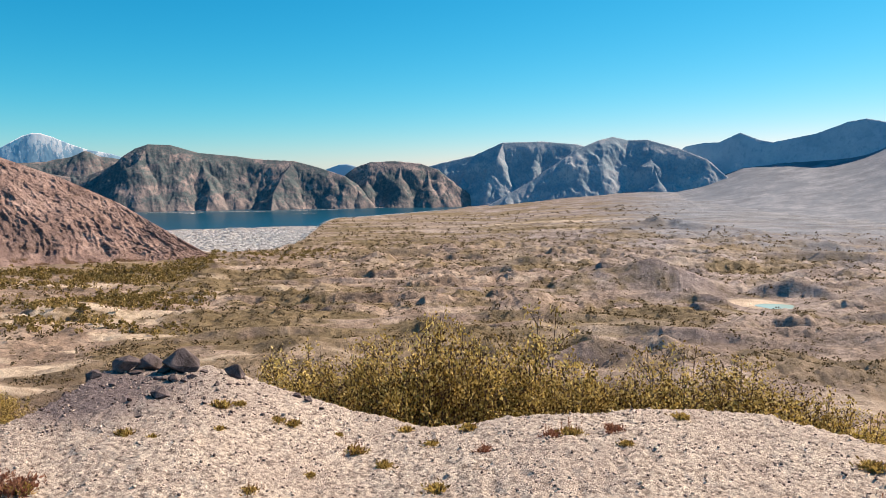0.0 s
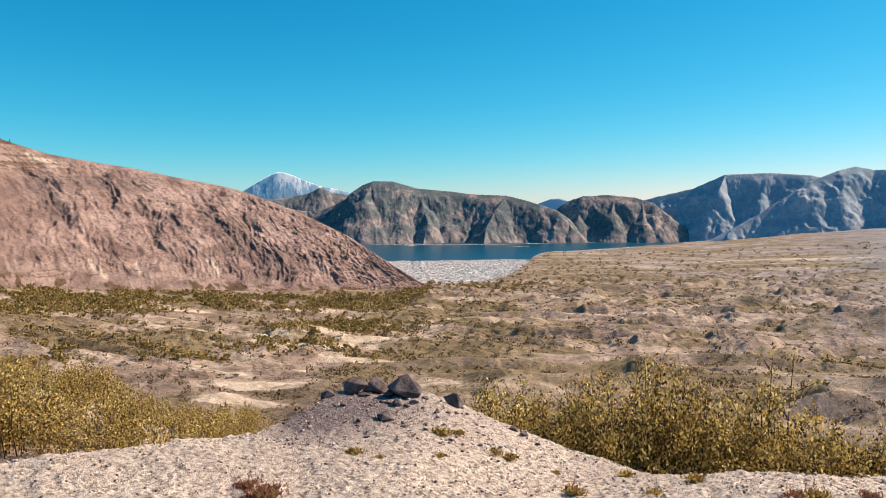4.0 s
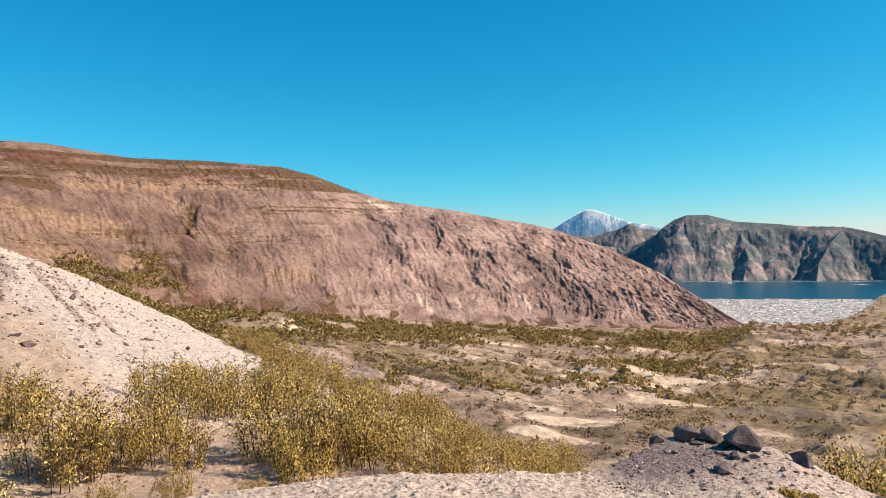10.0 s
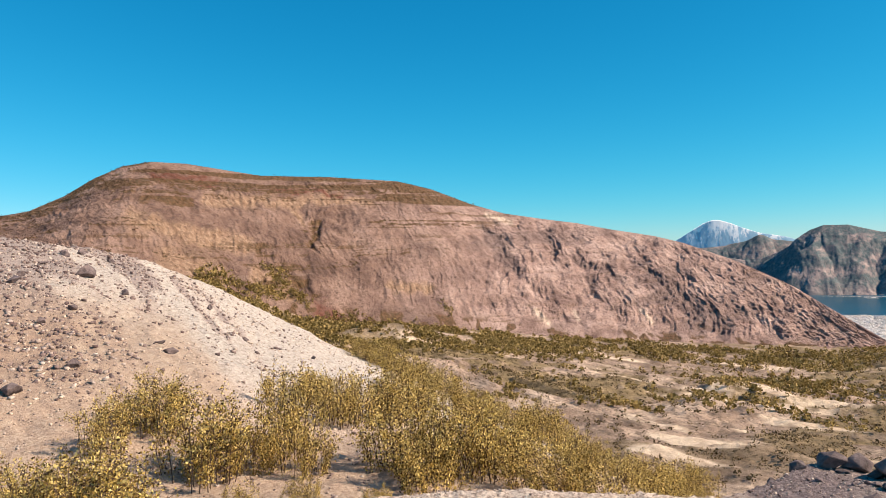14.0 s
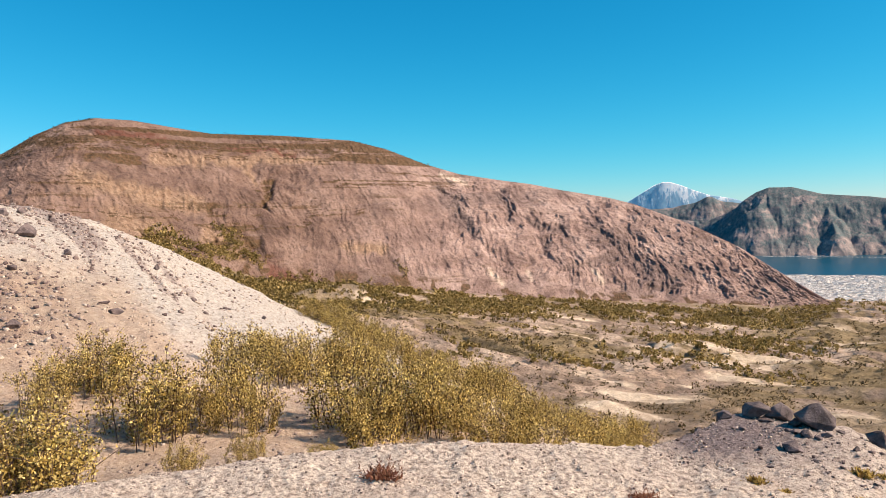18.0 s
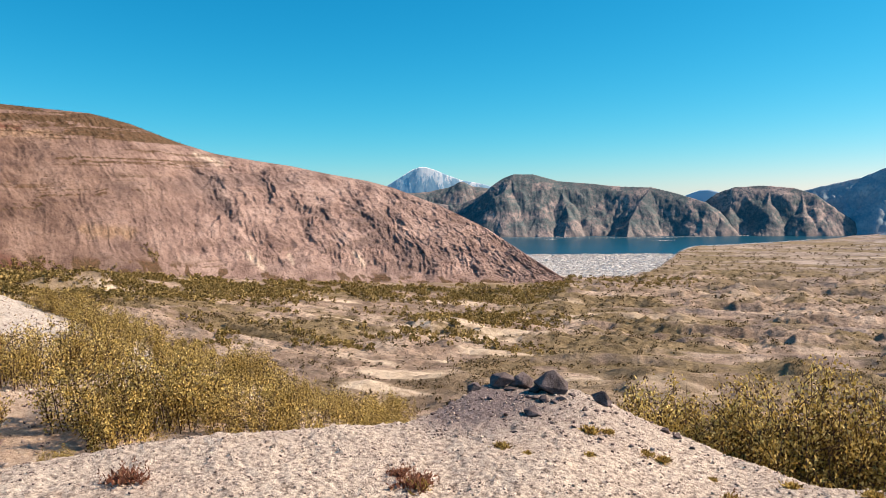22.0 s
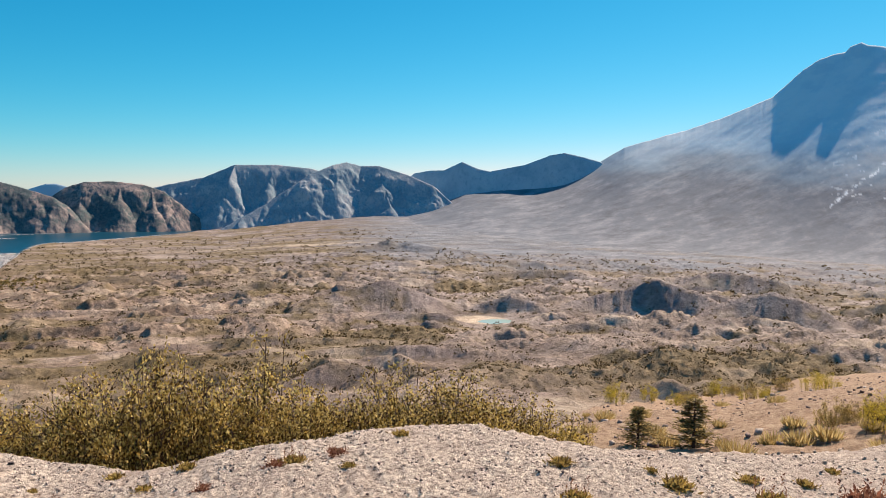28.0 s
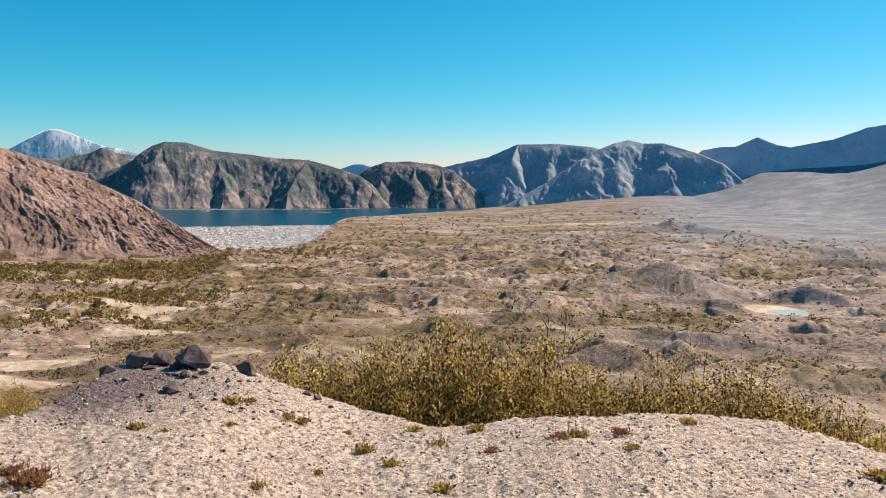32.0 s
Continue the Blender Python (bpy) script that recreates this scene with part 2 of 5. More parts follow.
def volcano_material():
    """Rock above and ash flows below, blue and lilac from painted haze, old snow and meltwater."""
    m = Nodes("hazed_volcano_rock")
    # pale blue base holds the distance haze over the shaded upper slopes
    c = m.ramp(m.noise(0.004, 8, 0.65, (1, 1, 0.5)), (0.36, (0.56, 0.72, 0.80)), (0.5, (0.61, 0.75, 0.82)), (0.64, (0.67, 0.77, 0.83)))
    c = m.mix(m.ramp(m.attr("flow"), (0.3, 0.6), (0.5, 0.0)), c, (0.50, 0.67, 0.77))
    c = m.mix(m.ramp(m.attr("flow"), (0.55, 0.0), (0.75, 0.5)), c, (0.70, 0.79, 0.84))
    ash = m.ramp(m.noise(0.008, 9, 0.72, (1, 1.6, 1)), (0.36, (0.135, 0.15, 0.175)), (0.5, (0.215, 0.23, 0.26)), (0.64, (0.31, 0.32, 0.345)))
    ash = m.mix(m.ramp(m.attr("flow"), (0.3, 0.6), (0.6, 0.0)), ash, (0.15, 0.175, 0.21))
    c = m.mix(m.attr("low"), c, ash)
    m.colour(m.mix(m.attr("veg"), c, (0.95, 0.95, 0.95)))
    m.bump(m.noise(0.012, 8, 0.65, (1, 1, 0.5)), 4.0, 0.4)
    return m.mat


def ridge_material():
    """Pinkish-brown eroded rock with ochre cliffs, dark crags, pale scars and russet bushes."""
    m = Nodes("pinkish_ridge_rock")
    c = m.ramp(m.noise(0.012, 9, 0.66), (0.36, (0.125, 0.077, 0.06)), (0.5, (0.225, 0.142, 0.11)), (0.64, (0.32, 0.215, 0.17)))
    beds = m.noise(0.055, 7, 0.7, (0.18, 0.18, 1))
    lake_end = m.ramp(m.noise(0.014, 9, 0.68), (0.36, (0.20, 0.13, 0.113)), (0.5, (0.35, 0.24, 0.205)), (0.64, (0.49, 0.355, 0.305)))
    c = m.mix(m.attr("rocky"), c, lake_end)
    c = m.mix(m.ramp(beds, (0.36, 0.4), (0.46, 0.0)), c, (0.14, 0.09, 0.078))
    c = m.mix(m.ramp(beds, (0.56, 0.0), (0.68, 0.35)), c, (0.36, 0.265, 0.22))
    c = m.mix(m.ramp(m.attr("ochre"), (0.1, 0.0), (0.8, 0.85)), c, m.ramp(m.noise(0.11, 6, 0.7, (1, 1, 0.12)), (0.38, (0.23, 0.14, 0.09)), (0.5, (0.33, 0.215, 0.14)), (0.62, (0.43, 0.30, 0.205))))
    c = m.mix(m.ramp(m.attr("dark"), (0.1, 0.0), (0.9, 0.7)), c, m.ramp(m.noise(0.09, 7, 0.75), (0.36, (0.075, 0.055, 0.055)), (0.64, (0.21, 0.15, 0.14))))
    c = m.mix(m.attr("red"), c, (0.16, 0.065, 0.045))
    c = m.mix(m.attr("pale"), c, (0.62, 0.49, 0.39))
    c = m.mix(m.ramp(m.noise(0.16, 6, 0.8), (0.36, 0.85), (0.47, 0.0)), c, (0.085, 0.055, 0.045))
    c = m.mix(m.ramp(m.attr("veg"), (0.15, 0.0), (0.6, 0.9)), c, m.ramp(m.noise(0.12, 6, 0.75), (0.4, (0.075, 0.05, 0.022)), (0.62, (0.17, 0.095, 0.05))))
    m.colour(c)
    h = m.math("ADD", m.noise(0.07, 9, 0.75), m.math("MULTIPLY", m.noise(0.3, 5, 0.7), 0.3))
    m.bump(m.math("ADD", h, m.math("MULTIPLY", beds, 0.4)), 9.0, 1.0)
    return m.mat


def plain_material(name, a, b, scale, rough=0.85, bump=None, spec=0.25):
    m = Nodes(name)
    m.colour(m.ramp(m.noise(scale, 6, 0.65), (0.35, a), (0.65, b)))
    m.bsdf.inputs["Roughness"].default_value = rough
    m.bsdf.inputs["Specular IOR Level"].default_value = spec
    if bump:
        m.bump(m.noise(scale * 2, 7, 0.7), bump, 0.9)
    return m.mat


def leaf_material(name, *cols, thin=0.5):
    m = Nodes(name)
    c = m.ramp(m.island(), *[((i + 0.5) / len(cols), k) for i, k in enumerate(cols)])
    m.colour(m.mix(m.ramp(m.noise(1.1, 3), (0.42, 0.0), (0.65, 0.3)), c, cols[0]))
    m.bsdf.inputs["Roughness"].default_value = 0.55
    m.bsdf.inputs["Specular IOR Level"].default_value = 0.15
    through_leaf = m.node("ShaderNodeBsdfTranslucent")
    m.put(through_leaf.inputs["Color"], m.bsdf.inputs["Base Color"].links[0].from_socket)
    both = m.node("ShaderNodeMixShader")
    both.inputs[0].default_value = thin
    m.put(both.inputs[1], m.bsdf.outputs[0])
    m.put(both.inputs[2], through_leaf.outputs[0])
    m.put(m.tree.nodes["Material Output"].inputs["Surface"], both.outputs[0])
    return m.mat


M_GROUND = ground_material()
M_RIDGE = ridge_material()
# the teal of the scrub tones stands in for bluish haze
M_HILL = slope_material("dark_lakeside_rock", (0.15, 0.14, 0.145), (0.27, 0.218, 0.205), (0.39, 0.30, 0.275), 0.009, (0.11, 0.11, 0.12), 3.0, (0.055, 0.085, 0.095), (0.12, 0.145, 0.15), rills=0.1)
# hill rock and scrub again, paled and blued to paint in distance haze
M_HILL_FAR = slope_material("hazed_lakeside_rock", (0.30, 0.35, 0.40), (0.39, 0.41, 0.44), (0.50, 0.48, 0.49), 0.007, (0.24, 0.30, 0.35), 3.0, (0.19, 0.27, 0.33), (0.26, 0.34, 0.39))
# cone rock with the blue of the air painted into its base colour
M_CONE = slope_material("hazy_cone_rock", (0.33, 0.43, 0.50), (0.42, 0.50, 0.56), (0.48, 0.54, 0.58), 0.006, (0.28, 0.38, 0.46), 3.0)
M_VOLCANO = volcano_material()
# skyline peak in flat pale blue, a painted stand-in for haze
M_FAR = plain_material("far_hazed_ridge", (0.42, 0.56, 0.68), (0.46, 0.60, 0.70), 0.004, 1.0)


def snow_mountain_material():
    m = Nodes("hazed_glaciated_rock")
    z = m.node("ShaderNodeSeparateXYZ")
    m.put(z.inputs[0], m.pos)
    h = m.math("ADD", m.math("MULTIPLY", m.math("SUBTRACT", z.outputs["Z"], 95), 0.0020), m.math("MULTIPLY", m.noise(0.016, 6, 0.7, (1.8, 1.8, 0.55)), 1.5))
    # real snow streaks; the rock between is blue from painted haze
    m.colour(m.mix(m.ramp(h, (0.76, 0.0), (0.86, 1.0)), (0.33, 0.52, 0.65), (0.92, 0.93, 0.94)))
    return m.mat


M_SNOWY = snow_mountain_material()




def water_material(name, c, rough, wave):
    m = Nodes(name)
    m.colour(c)
    m.bsdf.inputs["Roughness"].default_value, m.bsdf.inputs["Specular IOR Level"].default_value = rough, 0.25
    m.bump(m.noise(wave, 4, 0.6), 0.12, 0.4)
    return m.mat


M_WATER = water_material("deep_lake_water", (0.002, 0.055, 0.095), 0.3, 0.08)
M_POND = water_material("turquoise_pond_water", (0.42, 0.58, 0.54), 0.2, 0.5)
M_LOG = Nodes("bleached_driftwood")
M_LOG = M_LOG.colour(M_LOG.ramp(M_LOG.island(), (0.0, (0.34, 0.30, 0.27)), (0.4, (0.58, 0.53, 0.48)), (1.0, (0.84, 0.79, 0.74)))).mat
M_ROCK = plain_material("dark_basalt", (0.06, 0.045, 0.045), (0.20, 0.155, 0.15), 7.0, 0.8, 0.03)


def stone_material():
    m = Nodes("mixed_scree_stone")
    c = m.ramp(m.island(), (0.0, (0.09, 0.06, 0.06)), (0.45, (0.22, 0.16, 0.145)), (0.8, (0.40, 0.32, 0.275)), (1.0, (0.62, 0.54, 0.47)))
    m.colour(m.mix(m.ramp(m.noise(14, 5, 0.7), (0.4, 0.0), (0.65, 0.6)), c, (0.16, 0.12, 0.11)))
    m.bump(m.noise(30, 5, 0.7), 0.02, 0.8)
    return m.mat


M_STONE = stone_material()
M_CLOD = plain_material("pumice_clod", (0.30, 0.23, 0.18), (0.66, 0.54, 0.44), 9.0, 0.95, 0.01)
M_BARK = plain_material("grey_brown_bark", (0.05, 0.03, 0.025), (0.12, 0.08, 0.06), 30, 0.9)
M_LEAF = leaf_material("olive_alder_leaf", (0.055, 0.03, 0.012), (0.33, 0.22, 0.05), (0.64, 0.46, 0.12), (0.86, 0.69, 0.27), thin=0.36)
M_LEAF_YELLOW = leaf_material("yellow_willow_leaf", (0.36, 0.27, 0.03), (0.64, 0.50, 0.05), (0.80, 0.64, 0.12))
M_NEEDLE = leaf_material("dark_fir_needle", (0.13, 0.095, 0.035), (0.27, 0.21, 0.075), (0.45, 0.35, 0.14))
M_TUFT = leaf_material("yellow_green_mat_leaf", (0.16, 0.10, 0.04), (0.40, 0.27, 0.07), (0.62, 0.46, 0.15))
M_RED = leaf_material("russet_stalk", (0.15, 0.06, 0.04), (0.28, 0.11, 0.07), (0.40, 0.22, 0.13))
M_DRY = leaf_material("dry_straw", (0.30, 0.21, 0.08), (0.48, 0.36, 0.15), (0.62, 0.50, 0.25))
M_SCRUB = leaf_material("valley_scrub", (0.06, 0.043, 0.022), (0.13, 0.093, 0.043), (0.23, 0.165, 0.08), thin=0.25)
M_BUSH = leaf_material("ridge_bush", (0.05, 0.03, 0.012), (0.10, 0.06, 0.025), (0.19, 0.10, 0.05))
M_GREEN = leaf_material("valley_thicket", (0.12, 0.085, 0.028), (0.27, 0.195, 0.062), (0.45, 0.335, 0.13), thin=0.3)

# ---- the ground: one sheet of knoll, slopes, debris plain and lake bed ----
# azimuth, distance of the knoll's edge, angle to it from eye height
KNOLL = ((-180, 9, -10.1), (-75, 10, -12.5), (-60, 9, -14.1), (-53, 7.5, -15.9), (-47, 6.2, -17.7), (-42, 5.8, -18.4), (-34, 5.4, -18.9), (-29, 5.6, -18.3), (-24, 5.8, -17.8), (-16, 5.5, -18.2), (-9.7, 5.2, -19.1), (1, 5.2, -20.2), (7.4, 5.8, -18.95), (11.8, 6.2, -17.3), (15.7, 6.4, -15.7), (18.8, 6.6, -14.6), (24.6, 6.6, -14.5), (26.4, 6.3, -15.1), (29, 5.8, -16.4), (31, 5.4, -17.1), (44, 5.2, -17.1), (50, 5.2, -17), (66, 5.2, -17.6), (85, 5, -17.5), (180, 9, -10.1))
# azimuth, distance and height of the bench behind it
BENCH = ((-180, 20, -1), (-75, 16, -2.2), (-58, 13, -1.9), (-50, 11, -2.0), (-42, 9, -2.0), (-34, 8.5, -1.9), (-25, 8.5, -1.75), (0, 8.5, -1.7), (10, 9, -1.8), (22, 9, -1.9), (34, 8.5, -1.6), (44, 8.5, -1.1), (60, 9, -1.05), (85, 9, -1.0), (180, 20, -1))
# azimuth, distance and angle of the outer brow
BROW = ((-180, 60, -6), (-75, 75, -8), (-56, 70, -10.1), (-50.8, 66, -11.4), (-46.9, 62, -12.4), (-42.8, 58, -13.7), (-38.6, 52, -14.5), (-33, 42, -15.4), (-28, 30, -18.5), (-20, 22, -22), (-8, 20, -24), (12, 20, -24), (25, 17, -20.5), (31.3, 18, -16.9), (37.3, 21, -15.3), (41.5, 23, -13.95), (45.8, 25, -12.1), (50.1, 26, -9.9), (54.4, 27, -8.1), (58.7, 28, -5.8), (62.9, 29, -3.7), (66.9, 29, -1.4), (70.9, 29, 0.35), (75.7, 28, 1.54), (81, 28, 2.3), (90, 28, 2.6), (180, 60, -6))
# azimuth, distance and angle of the far edge of the plain
FAR = ((-180, 4400, -2.5), (-80, 4300, -2.8), (-60, 4300, -2.7), (-45, 4350, -2.5), (-36, 4400, -2.3), (-28, 4400, -2.1), (-20, 4400, -1.9), (-15, 4350, -1.9), (-9.4, 4350, -2.4), (-3, 4600, -2.85), (0, 4700, -3.0), (15, 4300, -3.2), (17, 2050, -6.4), (20, 1750, -7.25), (33, 1700, -6.6), (41, 1600, -6.2), (49, 1500, -5.3), (55, 1450, -4.9), (60, 1400, -4.2), (67, 1350, -1.2), (75, 1300, 1.0), (90, 1300, 1.0), (120, 3000, -3), (180, 4400, -2.5))
# mounds of the debris plain: azimuth, distance, half width across, half depth, height, run of the near face for its height
MOUNDS = ((-36.6, 1370, 105, 75, 54, 1.15), (-32.9, 1350, 62, 60, 30, 1.5), (-40.4, 1400, 60, 60, 34, 1.3), (-44.7, 1340, 78, 85, 52, 1.25), (-25.6, 1310, 46, 46, 29, 1.1), (-15.8, 1290, 95, 80, 46, 2.0), (-18.6, 1270, 46, 50, 20, 2.2), (-12.3, 650, 36, 34, 17, 1.7), (-6.5, 1650, 70, 40, 20, 1.5), (-37.7, 640, 24, 18, 13, 1.35), (-31.5, 1080, 50, 24, 15, 1.1), (-20, 1150, 80, 30, 14, 1.4), (-41, 1800, 190, 90, 44, 2.0), (-52, 1500, 90, 80, 34, 1.5), (3, 1900, 80, 40, 18, 1.6), (-28, 1900, 140, 70, 28, 1.8), (-17.5, 2700, 180, 90, 34, 2.2), (-6, 900, 150, 24, 10, 2.0), (-18, 800, 130, 26, 11, 2.0), (-2, 1180, 120, 30, 14, 1.9), (9, 1350, 110, 30, 13, 1.3), (14, 800, 90, 22, 9, 2.2), (52.6, 1290, 62, 60, 24, 2.4))
LAKE_Z = -238.0
SHORE = ((-3, 4900), (-1.6, 4420), (0.2, 4150), (3, 3880), (6.3, 3620), (8.6, 3560), (9.6, 3100), (10.4, 2500), (11.5, 2220), (13, 2120), (17.5, 2150), (24, 2150), (40, 2600))


def base_floor(r):
    return np.interp(r, (0, 400, 600, 1000, 1500, 2200, 2700, 5000), (-150, -150, -166, -192, -216, -232, -237, -238))


def stone_streak(az, r):
    """Tongues of dark stones running down the white slope."""
    run = fbm((az - 0.5 * (r - 20)) / 2.4, r / 8, 4, 95)
    return smooth(run + (az - 69.5) * 0.055, 0.02, 0.3) * smooth(az, 60, 66) * smooth(r, 12, 15) * (1 - smooth(r, 30, 40))


def ground_height(az, r, detail=True):
    """Height of the ground, and the masks of its kinds of surface."""
    az, r = np.broadcast_arrays(np.asarray(az, dtype=float), np.asarray(r, dtype=float))
    x, y = spot(az, r)
    r1 = line(az, KNOLL, 1)
    z1 = EYE + r1 * tan(line(az, KNOLL, 2))
    r2, z2 = line(az, BENCH, 1), line(az, BENCH, 2)
    r3 = line(az, BROW, 1)
    z3 = EYE + r3 * tan(line(az, BROW, 2))
    r4, z4 = np.full_like(r, 400.0), np.full_like(r, -150.0)
    rf = line(az, FAR, 1)
    zf = EYE + rf * tan(line(az, FAR, 2))
    # plain
    bend = np.clip((r - 400) / (rf - 400), 0, 1.02) ** np.where(rf > 2500, 2.2, 1.0)
    lift = (zf - base_floor(rf)) * (1 - smooth(az, -4, 2) * (1 - smooth(az, 18, 24)))
    floor = base_floor(r) + lift * bend
    # from the eye's feet outwards
    z = np.where(r < r1, z1 * (r / r1) ** 1.3, 0)
    z = np.where((r >= r1) & (r < r2), z1 + (z2 - z1) * smooth(r, r1 - 0.4 * (r2 - r1), r2) - (z2 - z1) * smooth(r1, r1 - 0.4 * (r2 - r1), r2) * (1 - (r - r1) / (r2 - r1)), z)
    s = np.clip((r - r2) / (r3 - r2), 0, 1)
    z = np.where((r >= r2) & (r < r3), z2 + (z3 - z2) * (s * 0.55 + 0.45 * s * s * (3 - 2 * s)), z)
    s4 = np.clip((np.log(np.maximum(r, 1)) - np.log(r3)) / (np.log(r4) - np.log(r3)), 0, 1)
    z = np.where((r >= r3) & (r < r4), z3 + (z4 - z3) * (0.25 * s4 + 0.75 * s4 ** 1.6), z)
    valley = smooth(r, 110, 240)
    z = np.where(r >= r4, floor, z)
    # roughness of the near ground
    fine = fbm(x * 1.7, y * 1.7, 5, 3) * 0.035 + fbm(x * 0.35, y * 0.35, 3, 8) * 0.10 * smooth(r, 2, 12)
    fine = fine + np.abs(fbm(x * 6, y * 6, 3, 5)) * 0.02 + (ridged(x * 11, y * 11, 3, 6) * 0.028 + ridged(x * 27, y * 20, 2, 7) * 0.016) * (1 - smooth(r, 9, 14))
    z = z + fine * (1 - smooth(r, 60, 200)) + fbm(x / 9, y / 9, 4, 21) * smooth(r, 30, 90) * (1 - valley) * 0.8
    z = z + (fbm(x * 0.9, y * 0.9, 5, 23, 0.62) * 0.14 + ridged(x * 2.6, y * 2.6, 3, 25) * 0.06) * smooth(r, 9, 14) * (1 - smooth(r, 45, 80))
    # hummocks of the plain
    wild = smooth(r, 250, 700) * (1 - 0.8 * smooth(r, 1900, 3000)) * (1 - 0.85 * smooth(r, 2300, 3000) * smooth(az, -9, -2))
    wx, wy = x + 55 * fbm(x / 230, y / 230, 3, 301), y + 55 * fbm(x / 230, y / 230, 3, 305)
    lumps = billow(wx / 150, wy / 72, 3, 37)
    hum = (ridged(wx / 300, wy / 170, 4, 31) - 0.5) * 30 + (lumps - 0.3) * 19 + (ridged(wx / 74, wy / 40, 4, 39) - 0.5) * 17 + ((billow(wx / 44, wy / 25, 2, 41) - 0.3) * 12 + (ridged(x / 16, y / 10, 3, 43) - 0.5) * 8) * (0.3 + 0.7 * smooth(r, 620, 1050))
    rough_side = 0.55 + 0.45 * smooth(-az, -25, 5)
    near_ridge = 1 - 0.75 * smooth(az, 15, 30) * smooth(r, 900, 1500)
    calm = 1 - 0.92 * np.exp(-(((az + 23.4) / 3.4) ** 2)) * smooth(r, 900, 1080) * (1 - smooth(r, 1260, 1330))
    hum = hum * wild * rough_side * near_ridge * calm
    z = z + hum - 6 * (1 - calm) * (az < -18)
    rock, still, heap = np.zeros_like(r), np.zeros_like(r), np.zeros_like(r)
    for maz, mr, wide, deep, high, steep in MOUNDS:
        on = (np.abs(np.radians(az - maz) * mr) < wide * 2.2) & (np.abs(r - mr) < 260)
        if not on.any():
            continue
        ra = r[on]
        across = np.radians(az[on] - maz) * mr
        along = ra - mr + fbm(across / 70, ra / 300 + maz, 3, 51) * 16 + (across / wide) ** 2 * deep * 0.25
        face = np.where(along < 0, np.clip(1 + along / (high * steep), 0, 1), np.clip(1 - along / (deep * 2.2), 0, 1) ** 1.5)
        g = np.clip(1.05 - np.abs(across / (wide * 1.7)) ** 1.15 + 0.22 * fbm(across / 60, maz + ra / 200, 4, 59), 0, 1.1) * face
        heap[on] = np.maximum(heap[on], g * high * (1 + 0.3 * fbm(across / 90, ra / 300, 3, 57)))
        z[on] += (ridged(across / 11, along / 90, 3, 58) - 0.5) * 3.0 * smooth(g, 0.05, 0.3) * (along < 0)
        calm_face = np.clip(1 - np.abs(along) / (high * steep + 70), 0, 1) * np.clip(1.5 - np.abs(across / (wide * 1.5)) ** 1.6, 0, 1)
        still[on] = np.maximum(still[on], smooth(calm_face, 0.0, 0.55))
        # near side only: gravel whose dark tone also stands in for shade
        rock[on] = np.maximum(rock[on], smooth(g, 0.06, 0.35) * (1 - smooth(along, -6, 6)) * (0.75 if high > 52 else 0.35) * (0.7 + 1.2 * fbm(across / 14, ra / 60, 4, 60)))
    z = z + heap - hum * still * 0.85
    # pond basins
    pale = np.zeros_like(r)
    for paz, pr, wide, deep in ((-23.3, 1215, 62, 62), (-49.6, 1180, 60, 50)):
        d = np.hypot(np.radians(az - paz) * pr / wide, (r - pr) / deep)
        b = 1 - smooth(d, 0.75, 1.5)
        z = z * (1 - b) + (base_floor(pr) - 4) * b
        pale = np.maximum(pale, (1 - smooth(d, 0.55, 0.85)) * 0.9 * smooth(r, pr - 60, pr - 25))
    # pale washes in the soil
    wash = fbm(x / 160, y / 60, 5, 61)
    pale = np.maximum(pale, smooth(wash, 0.3, 0.46) * smooth(r, 300, 500) * (0.35 + 0.5 * smooth(az, 5, 25)) * (1 - smooth(r, 1300, 1900)))
    strand = fbm(az / 4.5, r / 55, 5, 63)
    pale = np.maximum(pale, smooth(strand, 0.18, 0.36) * smooth(r, 1250, 1600) * (1 - smooth(r, 3400, 4200)) * 0.35 * (az < 14))
    for paz, pr, wide, deep in ((29.5, 985, 70, 50), (24.5, 960, 60, 34), (21.5, 1010, 60, 34), (-3, 2650, 420, 35), (-8, 3000, 480, 45)):
        d = np.hypot(np.radians(az - paz) * pr / wide, (r - pr) / deep) + fbm(x / 22, y / 22, 4, 67) * 0.7
        pale = np.maximum(pale, (1 - smooth(d, 0.5, 1.1)) * 0.8)
    # lake bed
    shore = line(az, SHORE, 1) + fbm(x / 60, y / 60, 4, 71) * 40
    lake = smooth(r, shore - 30, shore + 40) * ((az > -3) & (az < 40))
    z = z * (1 - lake) + (LAKE_Z - 4) * lake
    lowland = smooth(r, 1800, 2300) * (az < 40) * (az > -30)
    z = np.where((lowland > 0) & (lake < 0.02) & (az > -3), np.maximum(z, LAKE_Z + 0.6), z)
    # scrub cover
    patch = fbm(x / 210, y / 150, 5, 81) + 0.35 * fbm(x / 40, y / 40, 3, 87)
    veg = 0.9 * smooth(patch + 0.16 * smooth(az, 14, 24), 0.08, 0.28) * smooth(r, 450, 800) * (1 - 0.75 * smooth(r, 1500, 2600))
    crease = smooth(0.24 - lumps, 0.0, 0.14) * smooth(fbm(x / 330, y / 240, 3, 83) + 0.12 * smooth(az, -4, 8), -0.12, 0.12)
    veg = np.maximum(veg, crease * 0.75 * smooth(r, 480, 700) * (1 - smooth(r, 1800, 2300)))
    foot = smooth(az, 15, 22) * smooth(r, rf - 420, rf - 160) * (1 - smooth(r, rf - 30, rf + 60))
    veg = np.maximum(veg, foot * smooth(fbm(x / 60, y / 60, 4, 91), -0.45, 0.0))
